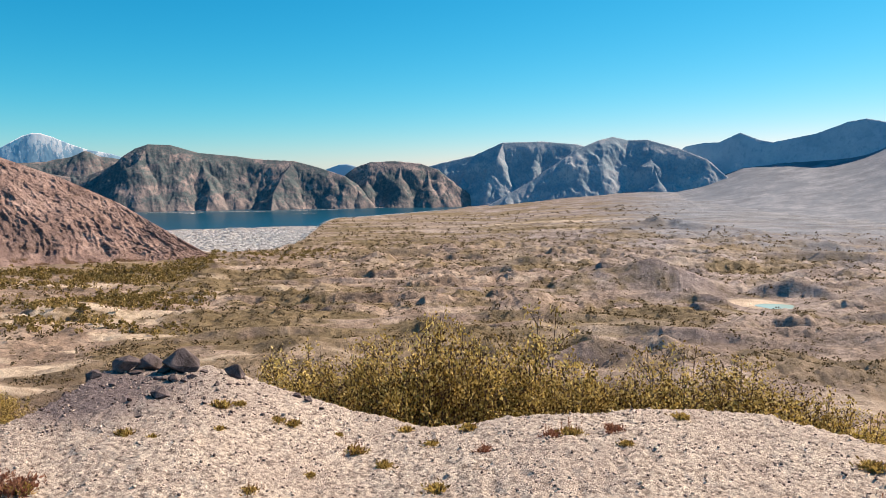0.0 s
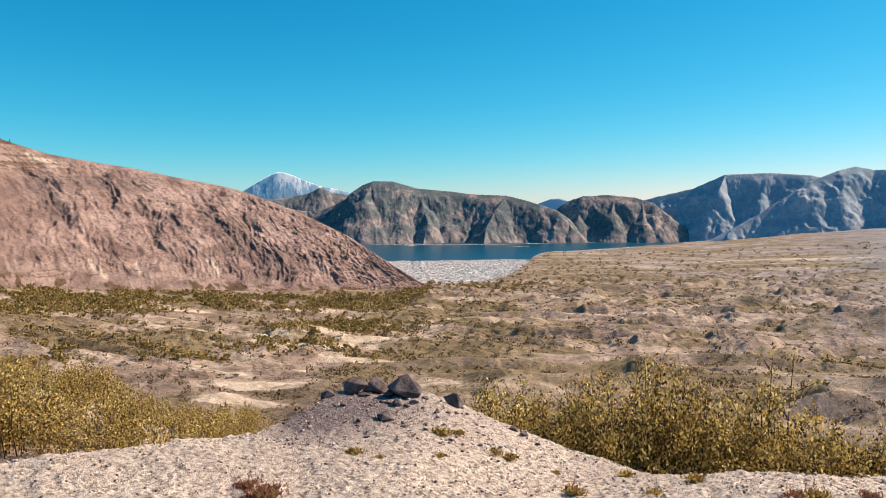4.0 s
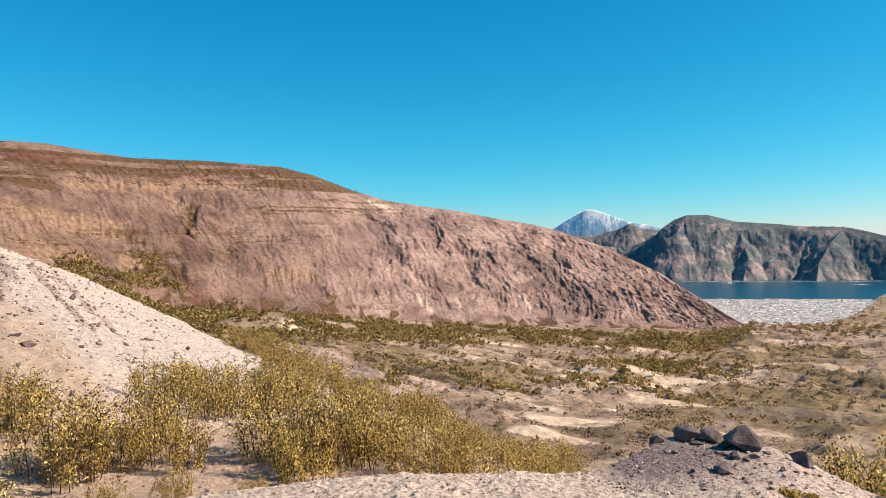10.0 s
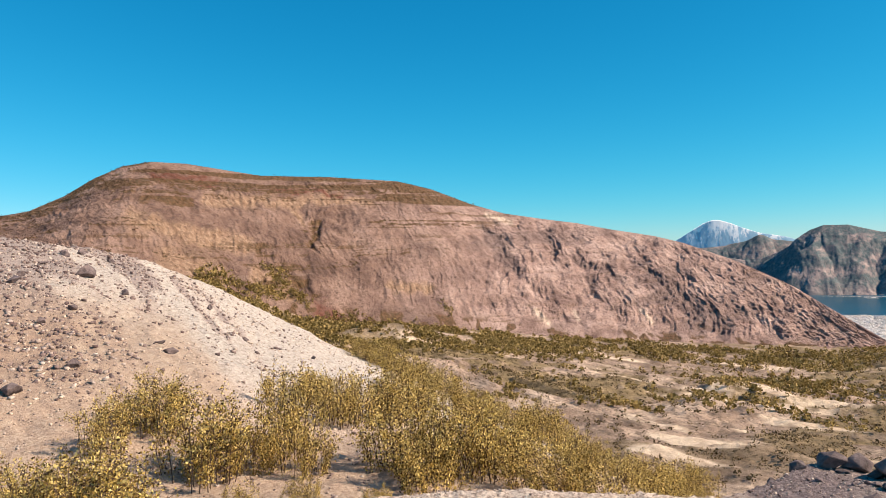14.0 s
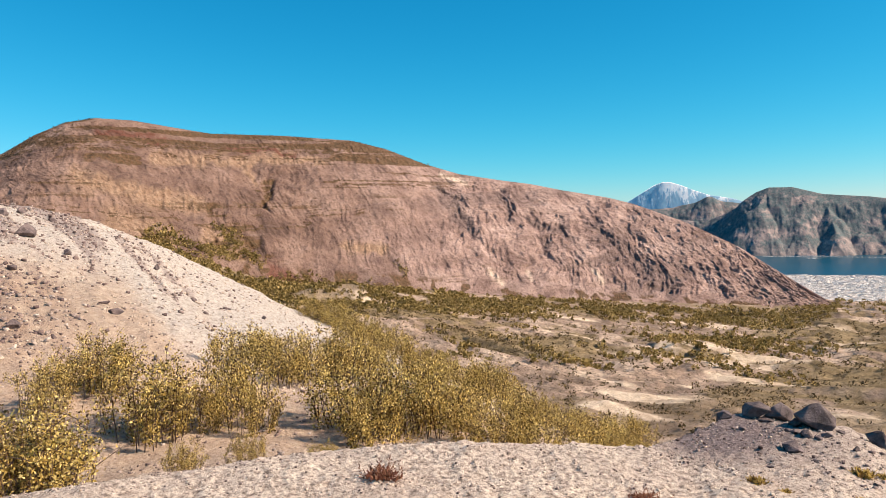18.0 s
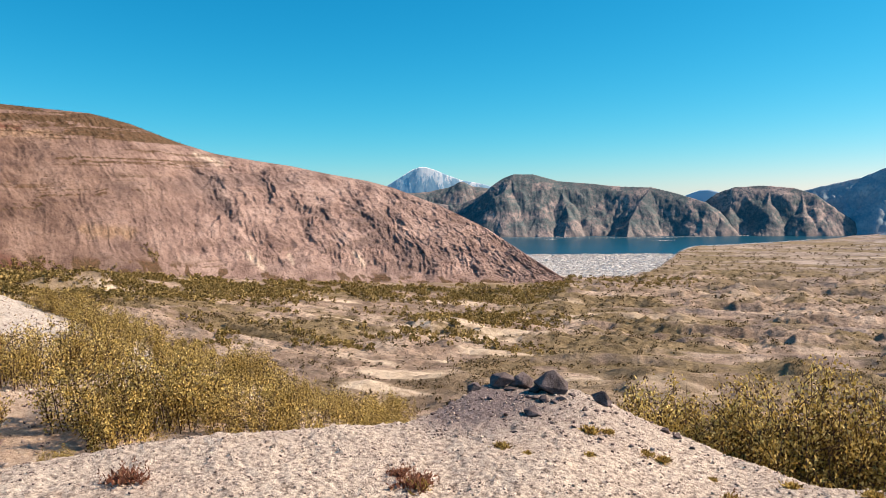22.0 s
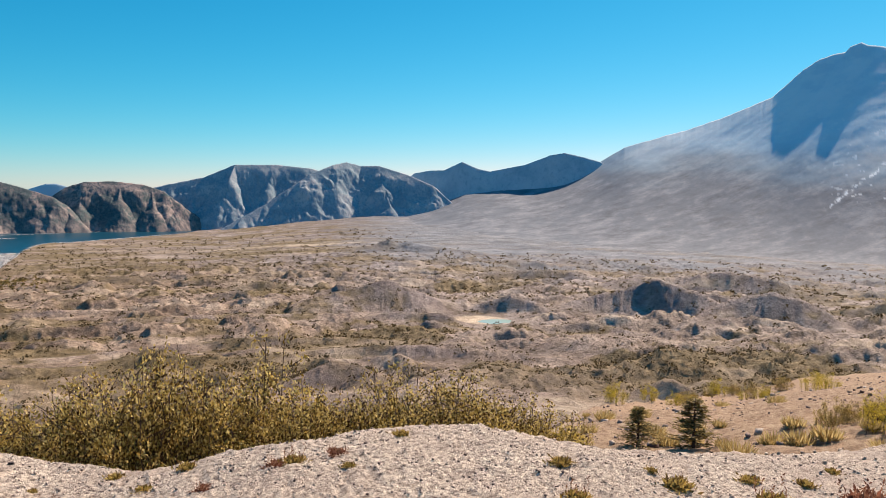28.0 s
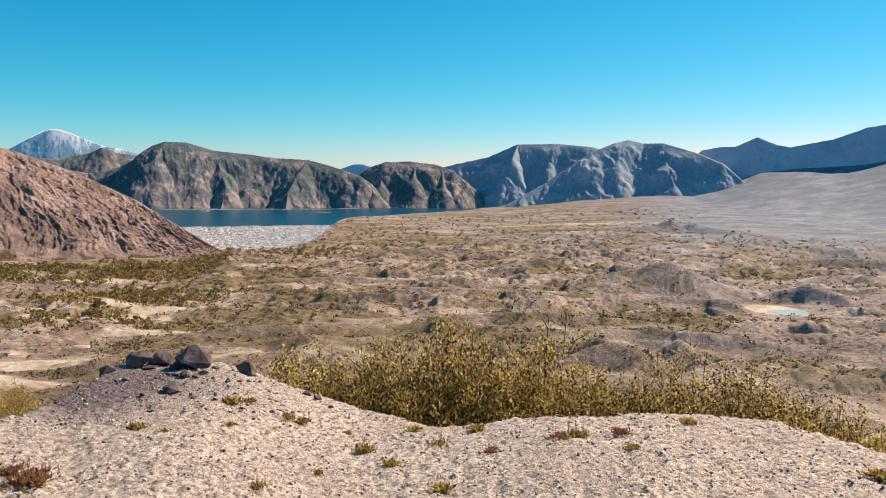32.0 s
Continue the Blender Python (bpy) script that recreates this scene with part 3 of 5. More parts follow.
    meadow = np.exp(-((r - 2500) / 560) ** 2) * smooth(az, -12, -3) * (1 - smooth(az, 10, 12)) * 0.8
    pale = pale * (1 - 0.8 * meadow)
    veg = np.maximum(veg, meadow * smooth(fbm(x / 200, y / 60, 4, 93), -0.3, 0.3))
    bands = smooth(fbm(az / 7 + 0.15 * fbm(az, r / 90, 2, 98), r / 70, 5, 97, 0.62), -0.02, 0.22) * smooth(r, 1700, 2100) * (1 - smooth(r, 3900, 4500)) * smooth(az, -34, -20) * (1 - smooth(az, 9, 11)) * 0.95
    veg = np.maximum(veg, bands) * (1 - pale) * (1 - rock)
    gravel = np.exp(-(((az - 27) / 4.5) ** 2 + ((r - 6.0) / 0.75) ** 2)) * 1.5 + 0.45 * np.exp(-(((az - 20) / 5) ** 2 + ((r - 6.1) / 0.9) ** 2)) + 0.8 * stone_streak(az, r)
    white = smooth(az, 30, 38) * smooth(r, 12.5, 17) * (1 - smooth(r, 45, 80)) * (1 - np.clip(gravel, 0, 1))
    gully = smooth(az, 28, 36) * smooth(r, 5.6, 7.0) * (1 - smooth(r, 11 + 6 * smooth(az, 64, 70), 15 + 7 * smooth(az, 64, 70)))
    dry = smooth(-az, 27, 33) * smooth(r, 8, 11.5)
    # grey, ash, flank and fan grow with distance and carry the painted haze
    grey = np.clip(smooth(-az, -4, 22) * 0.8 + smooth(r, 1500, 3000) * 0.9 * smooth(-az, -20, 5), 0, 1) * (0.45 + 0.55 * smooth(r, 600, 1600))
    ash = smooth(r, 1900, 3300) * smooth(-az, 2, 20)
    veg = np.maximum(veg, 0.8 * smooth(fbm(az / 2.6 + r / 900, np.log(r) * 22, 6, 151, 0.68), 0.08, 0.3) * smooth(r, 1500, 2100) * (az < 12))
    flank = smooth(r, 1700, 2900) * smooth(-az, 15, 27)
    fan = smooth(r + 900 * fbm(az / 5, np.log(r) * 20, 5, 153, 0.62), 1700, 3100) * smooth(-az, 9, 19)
    veg = veg * (1 - 0.85 * fan)
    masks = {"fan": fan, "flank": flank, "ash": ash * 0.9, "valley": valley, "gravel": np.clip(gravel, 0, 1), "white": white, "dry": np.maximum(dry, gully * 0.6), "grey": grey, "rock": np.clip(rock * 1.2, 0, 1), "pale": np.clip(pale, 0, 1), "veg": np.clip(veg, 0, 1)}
    return z, masks


BEHIND = np.arange(94, 293, 3.0)
INNER = np.concatenate([[0.001, 0.05, 0.5], np.geomspace(1.2, 2.3, 14), np.geomspace(2.33, 9, 180), np.geomspace(9.1, 12, 18), np.geomspace(12.1, 40, 120), np.geomspace(40.5, 100, 20), np.geomspace(105, 330, 12)])
OUTER = np.concatenate([np.geomspace(300, 395, 4), np.geomspace(400, 2000, 260), np.geomspace(2010, 4900, 110)])
corners, faces, masks = [], [], []
for spread, rings, sunk in ((np.arange(-66, 93, 0.175), INNER, 0.0), (np.arange(-66, 93, 0.125), OUTER, 1.0)):
    AZ = np.concatenate([spread, BEHIND])
    A2, R2 = np.meshgrid(np.where(AZ > 180, AZ - 360, AZ), rings)
    Z2, kinds = ground_height(A2, R2)
    Z2 = Z2 - sunk * (R2 < 340)
    X2, Y2 = spot(A2, R2)
    faces.append(grid_quads(len(rings), len(AZ), True)[:, ::-1] + sum(len(c) for c in corners))
    corners.append(np.stack([X2, Y2, Z2], -1).reshape(-1, 3))
    masks.append(kinds)
MASKS = {key: np.concatenate([kinds[key].ravel() for kinds in masks]) for key in masks[0]}
me = mesh_arrays("ground", np.concatenate(corners), np.concatenate(faces))
for key, values in MASKS.items():
    attribute(me, key, values)
shade_smooth(me)
me.materials.append(M_GROUND)
ground = tagged(new("ground", me), "pale pumice knoll falling to a hummocky tan debris plain", "ground", kind="structure")


def ground_at(az, r):
    return float(ground_height(np.array([az]), np.array([r]))[0][0])


# ---- lake, ponds ----
def sheet(name, ring, z, mat, label, category):
    bm = bmesh.new()
    bm.faces.new([bm.verts.new((x, y, z)) for x, y in ring])
    bmesh.ops.recalc_face_normals(bm, faces=bm.faces)
    me = bpy.data.meshes.new(name)
    bm.to_mesh(me)
    bm.free()
    me.materials.append(mat)
    return tagged(new(name, me), label, category, kind="structure")


ring = [spot(a, 1950) for a in np.arange(40, 8, -2)] + [spot(a, 2300) for a in (7, 5)] + [spot(a, r) for a, r in ((4, 3300), (-1, 3800), (-4, 4300), (-4, 4880))] + [spot(a, 4880) for a in np.arange(-2, 41, 2)]
sheet("water", ring, LAKE_Z, M_WATER, "deep blue mountain lake below bare hills", "lake")
for paz, pr, wide, deep, mat, text in ((-24.6, 1200, 27, 24, M_POND, "small turquoise pond beside a pale sand flat"),):
    px, py = spot(paz, pr)
    ang = np.arange(0, 2 * math.pi, 0.2)
    ring = [(px + wide * math.cos(a) * (1 + 0.2 * math.sin(3 * a)), py + deep * math.sin(a)) for a in ang]
    sheet("pond", ring, float(base_floor(1215)) - 3.4, mat, text, "pond")


# ---- mountains and ridges ----
def mountain(name, crest, r_crest, r_foot, foot_el, mat, label, step, rows, relief, seed, gully=0.5, category="mountain", shape=0.9, masks=None, soft=2.0, follow=False, jag=0.0, carve=None):
    """A range from its skyline (azimuth, angle), with gullied faces down to its foot and a plain back."""
    lo, hi = min(c[0] for c in crest), max(c[0] for c in crest)
    az = np.arange(lo, hi + step / 2, step)
    rc, rf = line(az, r_crest, 1), line(az, r_foot, 1)
    xs = sorted(crest)
    el = np.interp(az, [c[0] for c in xs], [c[1] for c in xs])
    el = el + jag * (fbm(az / 0.8, az * 0 + seed, 5, seed + 21, 0.7) + 0.3 * (ridged(az / 0.5, az * 0 + seed, 3, seed + 23) - 0.5))
    zc = EYE + rc * tan(el)
    zf = EYE + rf * tan(line(az, foot_el, 1)) - 6
    if follow:
        zf = ground_height(az, rf)[0] - 4
    zc = np.maximum(zc, zf + 1)
    wide = max(int(soft / step), 1)
    kernel = np.hanning(2 * wide + 3)[1:-1]
    zs = np.convolve(np.pad(zc, wide, "edge"), kernel / kernel.sum(), "valid")
    zs = np.maximum(zs, zf + 1)
    some = max(int(soft / 3.5 / step), 1)
    kernel = np.hanning(2 * some + 3)[1:-1]
    zm = np.convolve(np.pad(zc, some, "edge"), kernel / kernel.sum(), "valid")
    zf = np.convolve(np.pad(zf, some, "edge"), kernel / kernel.sum(), "valid")
    s = np.concatenate([np.linspace(0, 1, rows), [1.0, 1.06, 1.2, 1.5]])[:, None]
    front = np.clip(s, 0, 1)
    rad = rf + (rc - rf) * s
    high = (zc - zf)[None, :]
    env = np.sin(np.pi * np.clip(front, 0, 1)) ** 0.7
    u = np.radians(az)[None, :] * rc[None, :]
    swing = fbm(u / 400, s * 2.2 + 0 * u, 3, seed + 5) * 0.4
    ribs = 0.6 * ridged(u / (high.mean() * gully * 1.6) + swing, s * 0.6, 5, seed + 3) + 0.4 * ridged(u / (high.mean() * gully * 3.4) + swing * 0.5, s * 0.4 + 0 * u, 3, seed + 4)
    v = s * np.hypot(rc - rf, zc - zf).mean()
    crag = fbm(u / 95, v / 95, 6, seed + 7, 0.62) + 0.7 * (ridged(u / 30, v / 52, 4, seed + 9) - 0.5)
    # relief moves the face in and out as well as up and down
    rad = rad - (rc - rf)[None, :] * (ribs - 0.55) * relief * env * 1.3
    h = front ** shape
    z = zf + (zs - zf)[None, :] * h + (zm - zs)[None, :] * front ** 2.5 + (zc - zm)[None, :] * front ** 14 + high * env * relief * (0.35 * (ribs - 0.5) + 0.26 * crag)
    if carve:
        cut = carve(az[None, :] + 0 * s, np.degrees(np.arctan2(z - EYE, rad)), u + 0 * s, v + 0 * u, z) * np.clip(np.minimum(front * 8, (1 - front) * 14), 0, 1)
        rad, z = rad + 0.7 * cut, z - 0.6 * cut
    back = np.clip((s - 1) / 0.5, 0, 1)
    z = z - back * high * 0.9
    rad = np.minimum(rad, 4960)
    a2 = np.broadcast_to(az[None, :], rad.shape)
    x, y = spot(a2, rad)
    me = mesh_arrays(name, np.stack([x, y, z], -1).reshape(-1, 3), grid_quads(rad.shape[0], len(az))[:, ::-1])
    for key, values in (masks(a2, front + 0 * a2, x, y, z) if masks else {}).items():
        attribute(me, key, values)
    shade_smooth(me)
    me.materials.append(mat)
    return tagged(new(name, me), label, category, kind="structure")


def angle_up(x, y, z):
    return np.degrees(np.arctan2(z - EYE, np.hypot(x, y)))


def streak(az, el, a0, e0, a1, e1, wide):
    """1 on the line between two bearings (azimuth, angle), falling to 0 at its half width."""
    da, de = a1 - a0, e1 - e0
    f = np.clip(((az - a0) * da + (el - e0) * de) / (da * da + de * de), 0, 1)
    return np.exp(-((az - a0 - f * da) ** 2 + (el - e0 - f * de) ** 2) / wide ** 2)


# on the ridge's face: bearings from and to, half width
OCHRE = ((71.5, 3.3, 66.5, 1.8, 0.75), (66.2, 1.9, 63.4, 1.3, 0.6), (69.5, 0.6, 66, -0.6, 0.8), (66.3, 4.7, 60, 4.6, 0.45), (59.5, 4.9, 54.5, 4.5, 0.4), (63, -0.8, 60.6, -2.4, 0.6), (53, -1.9, 50, -2.4, 0.4), (60.2, 3.9, 59.6, 3.0, 0.25))
GASHES = ((45.7, 2.3, 43.0, -1.5, 0.45), (44.4, 0.2, 43.8, -0.8, 0.5), (38.6, -0.4, 35.7, -1.7, 0.3), (37.7, -2.0, 37.4, -2.8, 0.35), (34.0, -0.6, 31.5, -2.7, 0.4), (32.4, -3.0, 28.5, -5.6, 0.8), (41.0, 1.6, 40.2, 0.2, 0.25))
SCARS = ((41.9, -4.1, 40.9, -5.2, 0.2), (34.0, -4.2, 33.2, -5.2, 0.17), (45.4, 3.3, 43.6, 2.65, 0.2), (38.9, -4.3, 38.6, -4.9, 0.14))
HOLLOWS = ((62.6, 1.0, 58.2, -3.4, 0.55), (63.0, -1.2, 60.0, -3.0, 0.4), (58.6, 3.4, 58.9, 1.6, 0.3))


def on_lines(az, el, lines, seed, ragged=0.5):
    a2, e2 = az + ragged * fbm(az * 1.1, el * 1.5, 4, seed), el + ragged * fbm(az * 1.1, el * 1.5, 4, seed + 6)
    return np.clip(sum(streak(a2, e2, *one) for one in lines), 0, 1)


def ridge_rock(az):
    """1 on the broken rock of the lake end, 0 on the smoother slopes above the valley head."""
    return 1 - smooth(az, 43, 52)


def ridge_carve(az, el, u, v, z):
    rocky = ridge_rock(az + 2.5 * fbm(az / 3, el / 2, 3, 401))
    cliff = on_lines(az, el, OCHRE, 411)
    slant = u - 0.22 * v + 26 * fbm(u / 110, v / 110, 4, 399)
    gullies = 1 - ridged(slant / 58 + 0.5 * fbm(u / 120, v / 120, 3, 403), v / 210, 4, 405)
    crags = 0.7 * (ridged(slant / 16 + 0.5 * fbm(u / 30, v / 30, 3, 406), v / 62, 3, 407) - 0.55) + 1.0 * fbm(slant / 48, v / 48, 5, 409, 0.7)
    beds = z / 15 + 0.7 * fbm(u / 130, v / 130, 3, 413)
    ledge = np.abs(beds - np.floor(beds) - 0.3)
    cut = gullies * (6.0 + 7.0 * rocky) - crags * (7.0 + 4.5 * rocky) + ledge * (0.6 + 2.6 * rocky) * smooth(fbm(u / 90, v / 60, 3, 415), -0.3, 0.2)
    cut = cut + (1 - ridged(slant / 9 + 0.4 * fbm(u / 25, v / 25, 2, 439), v / 60, 3, 440)) * (5.0 - 2.0 * rocky)
    cut = cut + cliff * (1.0 + 7.5 * (1 - ridged(u / 13, v / 160, 3, 417)))
    cut = cut + on_lines(az, el, GASHES, 421) * (4 + 9 * (1 - ridged(u / 14, v / 24, 3, 423)))
    return cut + on_lines(az, el, HOLLOWS, 425) * 11


def ridge_cover(az, s, x, y, z):
    el = angle_up(x, y, z)
    top = smooth(s, 0.62, 0.86) * smooth(az, 38, 54) * smooth(fbm(x / 34, z / 13, 5, 103, 0.65) + (s - 0.9) * 0.9, 0.0, 0.16)
    patch = on_lines(az, el, ((75, 6.2, 68.5, 5.2, 0.75), (70, 5.2, 67.5, 4.6, 0.4), (60, 5.3, 52, 5.1, 0.2)), 427, 1.0) * smooth(fbm(x / 16, z / 9, 3, 104), -0.25, 0.1)
    low = (1 - smooth(s, 0.02, 0.09)) * smooth(fbm(x / 22, y / 22, 4, 105), 0.0, 0.3)
    hollow = on_lines(az, el, HOLLOWS, 425) * smooth(fbm(x / 16, z / 9, 3, 106), -0.2, 0.15)
    dots = smooth(fbm(x / 7, z / 5, 2, 108), 0.22, 0.36) * smooth(fbm(x / 90, z / 60, 2, 109), -0.2, 0.2) * (0.3 + 0.7 * smooth(az, 40, 52))
    return {"veg": np.clip(np.maximum.reduce([top, patch, low, hollow, dots * 0.9]), 0, 1),
            "ochre": on_lines(az, el, OCHRE, 411), "dark": np.clip(on_lines(az, el, GASHES, 421) + 0.55 * ridge_rock(az) * smooth(fbm(x / 50, z / 50, 4, 431), 0.05, 0.35), 0, 1),
            "rocky": 1 - smooth(az + 3 * fbm(x / 80, z / 60, 3, 437), 42, 58), "pale": on_lines(az, el, SCARS, 433, 0.12), "red": on_lines(az, el, ((58.4, -3.6, 57.2, -4.4, 0.55), (61.5, 5.6, 56.5, 5.0, 0.2), (70, 6.6, 66, 6.1, 0.25)), 435)}


ridge = mountain("ridge", ((95, 2.5), (86, 2.7), (81.4, 3.27), (78.1, 3.94), (75.9, 5.02), (74.1, 6.23), (72.2, 7.15), (70.3, 7.52), (67.9, 7.43), (62.6, 6.59), (57.5, 6.47), (52.3, 6.08), (49.7, 5.41), (46.7, 4.2), (44.1, 3.38), (41.1, 2.85), (38.6, 2.46), (36.1, 1.9), (32.9, 1.29), (30.9, 0.73), (27.2, -0.72), (23.6, -2.55), (21.9, -3.71), (20, -4.95), (17.2, -6.73), (16.9, -7.1)),
         ((16, 2000), (20, 2000), (24, 2100), (33, 2150), (50, 1950), (70, 1750), (95, 1700)),
         ((16, 1960), (20, 1840), (33, 1700), (41, 1600), (49, 1500), (55, 1450), (60, 1400), (67, 1350), (75, 1300), (95, 1300)),
         ((16, -7.1), (17.2, -7.0), (20, -7.6), (33, -6.6), (41, -6.2), (49, -5.3), (55, -4.9), (60, -4.2), (67, -1.2), (75, 1), (95, 1)),
         M_RIDGE, "long bare pinkish-brown eroded rock ridge", 0.06, 170, 0.10, 201, 0.5, "ridge", 0.85, ridge_cover, follow=True, carve=ridge_carve)


def hill_height(x, y, lines, slope, seed):
    """Height of a hill that falls away on both sides of its crest and spurs. lines: rows of (azimuth, distance, angle)."""
    wx, wy = x + 30 * fbm(x / 150, y / 150, 4, seed), y + 30 * fbm(x / 150, y / 150, 4, seed + 9)
    best, near, along, run = np.full_like(x, -1e4), np.zeros_like(x), np.zeros_like(x), 0.0
    for k, path in enumerate(lines):
        pts = [(*spot(a, r), EYE + r * math.tan(radians(e))) for a, r, e in path]
        for (x0, y0, z0), (x1, y1, z1) in zip(pts, pts[1:]):
            length = math.hypot(x1 - x0, y1 - y0)
            f = np.clip(((wx - x0) * (x1 - x0) + (wy - y0) * (y1 - y0)) / length ** 2, 0, 1)
            exact = np.clip(((x - x0) * (x1 - x0) + (y - y0) * (y1 - y0)) / length ** 2, 0, 1)
            d0 = np.hypot(x - x0 - exact * (x1 - x0), y - y0 - exact * (y1 - y0))
            blend = smooth(d0, 15, 90)
            d = d0 * (1 - blend) + blend * np.hypot(wx - x0 - f * (x1 - x0), wy - y0 - f * (y1 - y0))
            h = z0 + (exact * (1 - blend) + f * blend) * (z1 - z0) - slope * d * (0.8 + 0.2 * smooth(d, 20, 160)) 
            better = h > best
            best, near, along = np.where(better, h, best), np.where(better, d, near), np.where(better, run + f * length, along)
            run += length
    ribs = ridged(along / 75 + 0.8 * fbm(x / 130, y / 130, 4, seed + 3), near / 170 + 0.01 * along, 4, seed + 4) - 0.55
    z = best + smooth(near, 12, 90) * (ribs * 15 + fbm(x / 75, y / 75, 5, seed + 7, 0.6) * 16)
    return z, near, ribs


def hill(name, label, mat, lines, az0, az1, r0, r1, slope, seed, veg):
    az, r = np.arange(az0, az1, 0.05), np.arange(r0, r1, 7.0)
    a2, r2 = np.meshgrid(az, r)
    x, y = spot(a2, r2)
    z, near, ribs = hill_height(x, y, lines, slope, seed)
    z = np.maximum(z, -262.0)
    me = mesh_arrays(name, np.stack([x, y, z], -1).reshape(-1, 3), grid_quads(len(r), len(az))[:, ::-1])
    cover = smooth(fbm(x / 110, z / 60, 4, seed + 21) + veg, -0.12, 0.2) * (0.55 + 0.45 * smooth(fbm(x / 14, z / 9, 3, seed + 23), -0.2, 0.15)) + 0.9 * smooth(fbm(x / 9, z / 6, 2, seed + 25), 0.2, 0.4)
    attribute(me, "veg", np.clip(cover * (0.35 + 0.65 * smooth(z, -235, -150)), 0, 1))
    shade_smooth(me)
    me.materials.append(mat)
    return tagged(new(name, me), label, "mountain", kind="structure")


hill("lakeside_hill", "dark flat-topped rocky hill rising from the lake", M_HILL,
     (((30.5, 4800, -0.6), (28, 4780, -0.4), (26.1, 4740, -0.75), (24.7, 4730, -0.2), (23.4, 4720, 0.46), (22.4, 4700, 1.38), (21.6, 4700, 1.67), (20.1, 4700, 1.64), (18.2, 4700, 1.09), (16.2, 4700, 0.9), (13.8, 4690, 0.61), (11.3, 4660, 0.49), (9.7, 4620, 0.07), (7.5, 4540, -0.66), (6.3, 4450, -2.0), (5.8, 4400, -3.1)),
      ((21.6, 4700, 1.67), (22.3, 4560, 0.4), (22.9, 4420, -1.5), (22.8, 4300, -3.1)),
      ((18.2, 4700, 1.09), (17.8, 4560, -0.2), (17.4, 4420, -1.6), (17.8, 4280, -3.2)),
      ((11.3, 4660, 0.49), (12.1, 4540, -0.45), (12.9, 4400, -1.9), (13.1, 4240, -3.3)),
      ((9.2, 4600, -0.1), (8.6, 4480, -1.6), (8.2, 4350, -3.0))), 5.0, 31, 4080, 4960, 0.95, 301, 0.24)
hill("lakeside_hill", "rounded bare hill with gullied lower cliffs at the lake", M_HILL,
     (((8.6, 4800, -1.2), (7.5, 4790, -0.58), (6.7, 4780, 0.03), (5.6, 4770, 0.41), (3.65, 4760, 0.5), (1.7, 4740, 0.29), (0.4, 4700, -0.15), (-0.7, 4640, -1.1), (-1.4, 4580, -2.4)),
      ((5.6, 4770, 0.41), (5.9, 4600, -1.3), (6.1, 4470, -2.9)), ((3.2, 4760, 0.45), (3.4, 4620, -0.7), (3.9, 4450, -2.8)), ((1.2, 4720, 0.1), (1.1, 4580, -1.3), (1.3, 4470, -2.7))), -3, 9.2, 4300, 4960, 0.95, 311, -0.06)
hill("lakeside_hill", "broad haze-blue mountain behind the lake", M_HILL_FAR,
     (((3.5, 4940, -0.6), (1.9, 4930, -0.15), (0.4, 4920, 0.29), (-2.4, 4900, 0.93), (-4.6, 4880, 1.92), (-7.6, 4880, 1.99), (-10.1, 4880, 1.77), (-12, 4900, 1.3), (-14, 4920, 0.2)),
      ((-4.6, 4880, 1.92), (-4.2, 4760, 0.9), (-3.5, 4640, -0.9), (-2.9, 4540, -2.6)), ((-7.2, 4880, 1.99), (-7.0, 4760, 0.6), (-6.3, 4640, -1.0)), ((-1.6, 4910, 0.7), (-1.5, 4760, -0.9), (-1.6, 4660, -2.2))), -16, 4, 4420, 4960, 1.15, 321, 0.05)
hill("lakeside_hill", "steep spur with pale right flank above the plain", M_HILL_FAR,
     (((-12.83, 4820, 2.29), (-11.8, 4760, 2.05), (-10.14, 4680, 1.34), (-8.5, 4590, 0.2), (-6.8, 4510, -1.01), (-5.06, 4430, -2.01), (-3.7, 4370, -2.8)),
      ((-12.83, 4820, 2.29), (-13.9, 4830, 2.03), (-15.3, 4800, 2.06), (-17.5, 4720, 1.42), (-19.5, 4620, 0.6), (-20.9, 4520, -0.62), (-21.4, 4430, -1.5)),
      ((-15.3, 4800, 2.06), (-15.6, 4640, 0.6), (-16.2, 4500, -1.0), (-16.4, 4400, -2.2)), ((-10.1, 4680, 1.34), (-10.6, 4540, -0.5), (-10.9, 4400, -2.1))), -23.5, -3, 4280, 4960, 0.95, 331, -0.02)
hill("back_ridge", "dark back ridge with a small rocky knob", M_HILL,
     (((33, 4930, 0.3), (29.8, 4925, 0.44), (28, 4920, 0.5), (26.6, 4910, 0.7), (26.0, 4905, 1.0), (25.67, 4900, 1.16), (25.4, 4900, 1.12), (24.8, 4900, 0.8), (23.5, 4900, 0.62), (21, 4910, 0.2)), ((27.4, 4915, 0.5), (27.2, 4800, -1.6))), 20, 33, 4560, 4965, 0.95, 341, 0.15)
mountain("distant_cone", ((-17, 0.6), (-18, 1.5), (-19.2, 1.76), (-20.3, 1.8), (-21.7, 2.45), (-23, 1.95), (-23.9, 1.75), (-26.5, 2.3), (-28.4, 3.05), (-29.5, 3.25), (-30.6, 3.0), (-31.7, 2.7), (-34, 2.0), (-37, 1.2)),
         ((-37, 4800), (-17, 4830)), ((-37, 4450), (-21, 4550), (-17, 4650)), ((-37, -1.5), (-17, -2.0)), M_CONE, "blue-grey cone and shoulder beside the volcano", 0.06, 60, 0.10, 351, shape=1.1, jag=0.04)
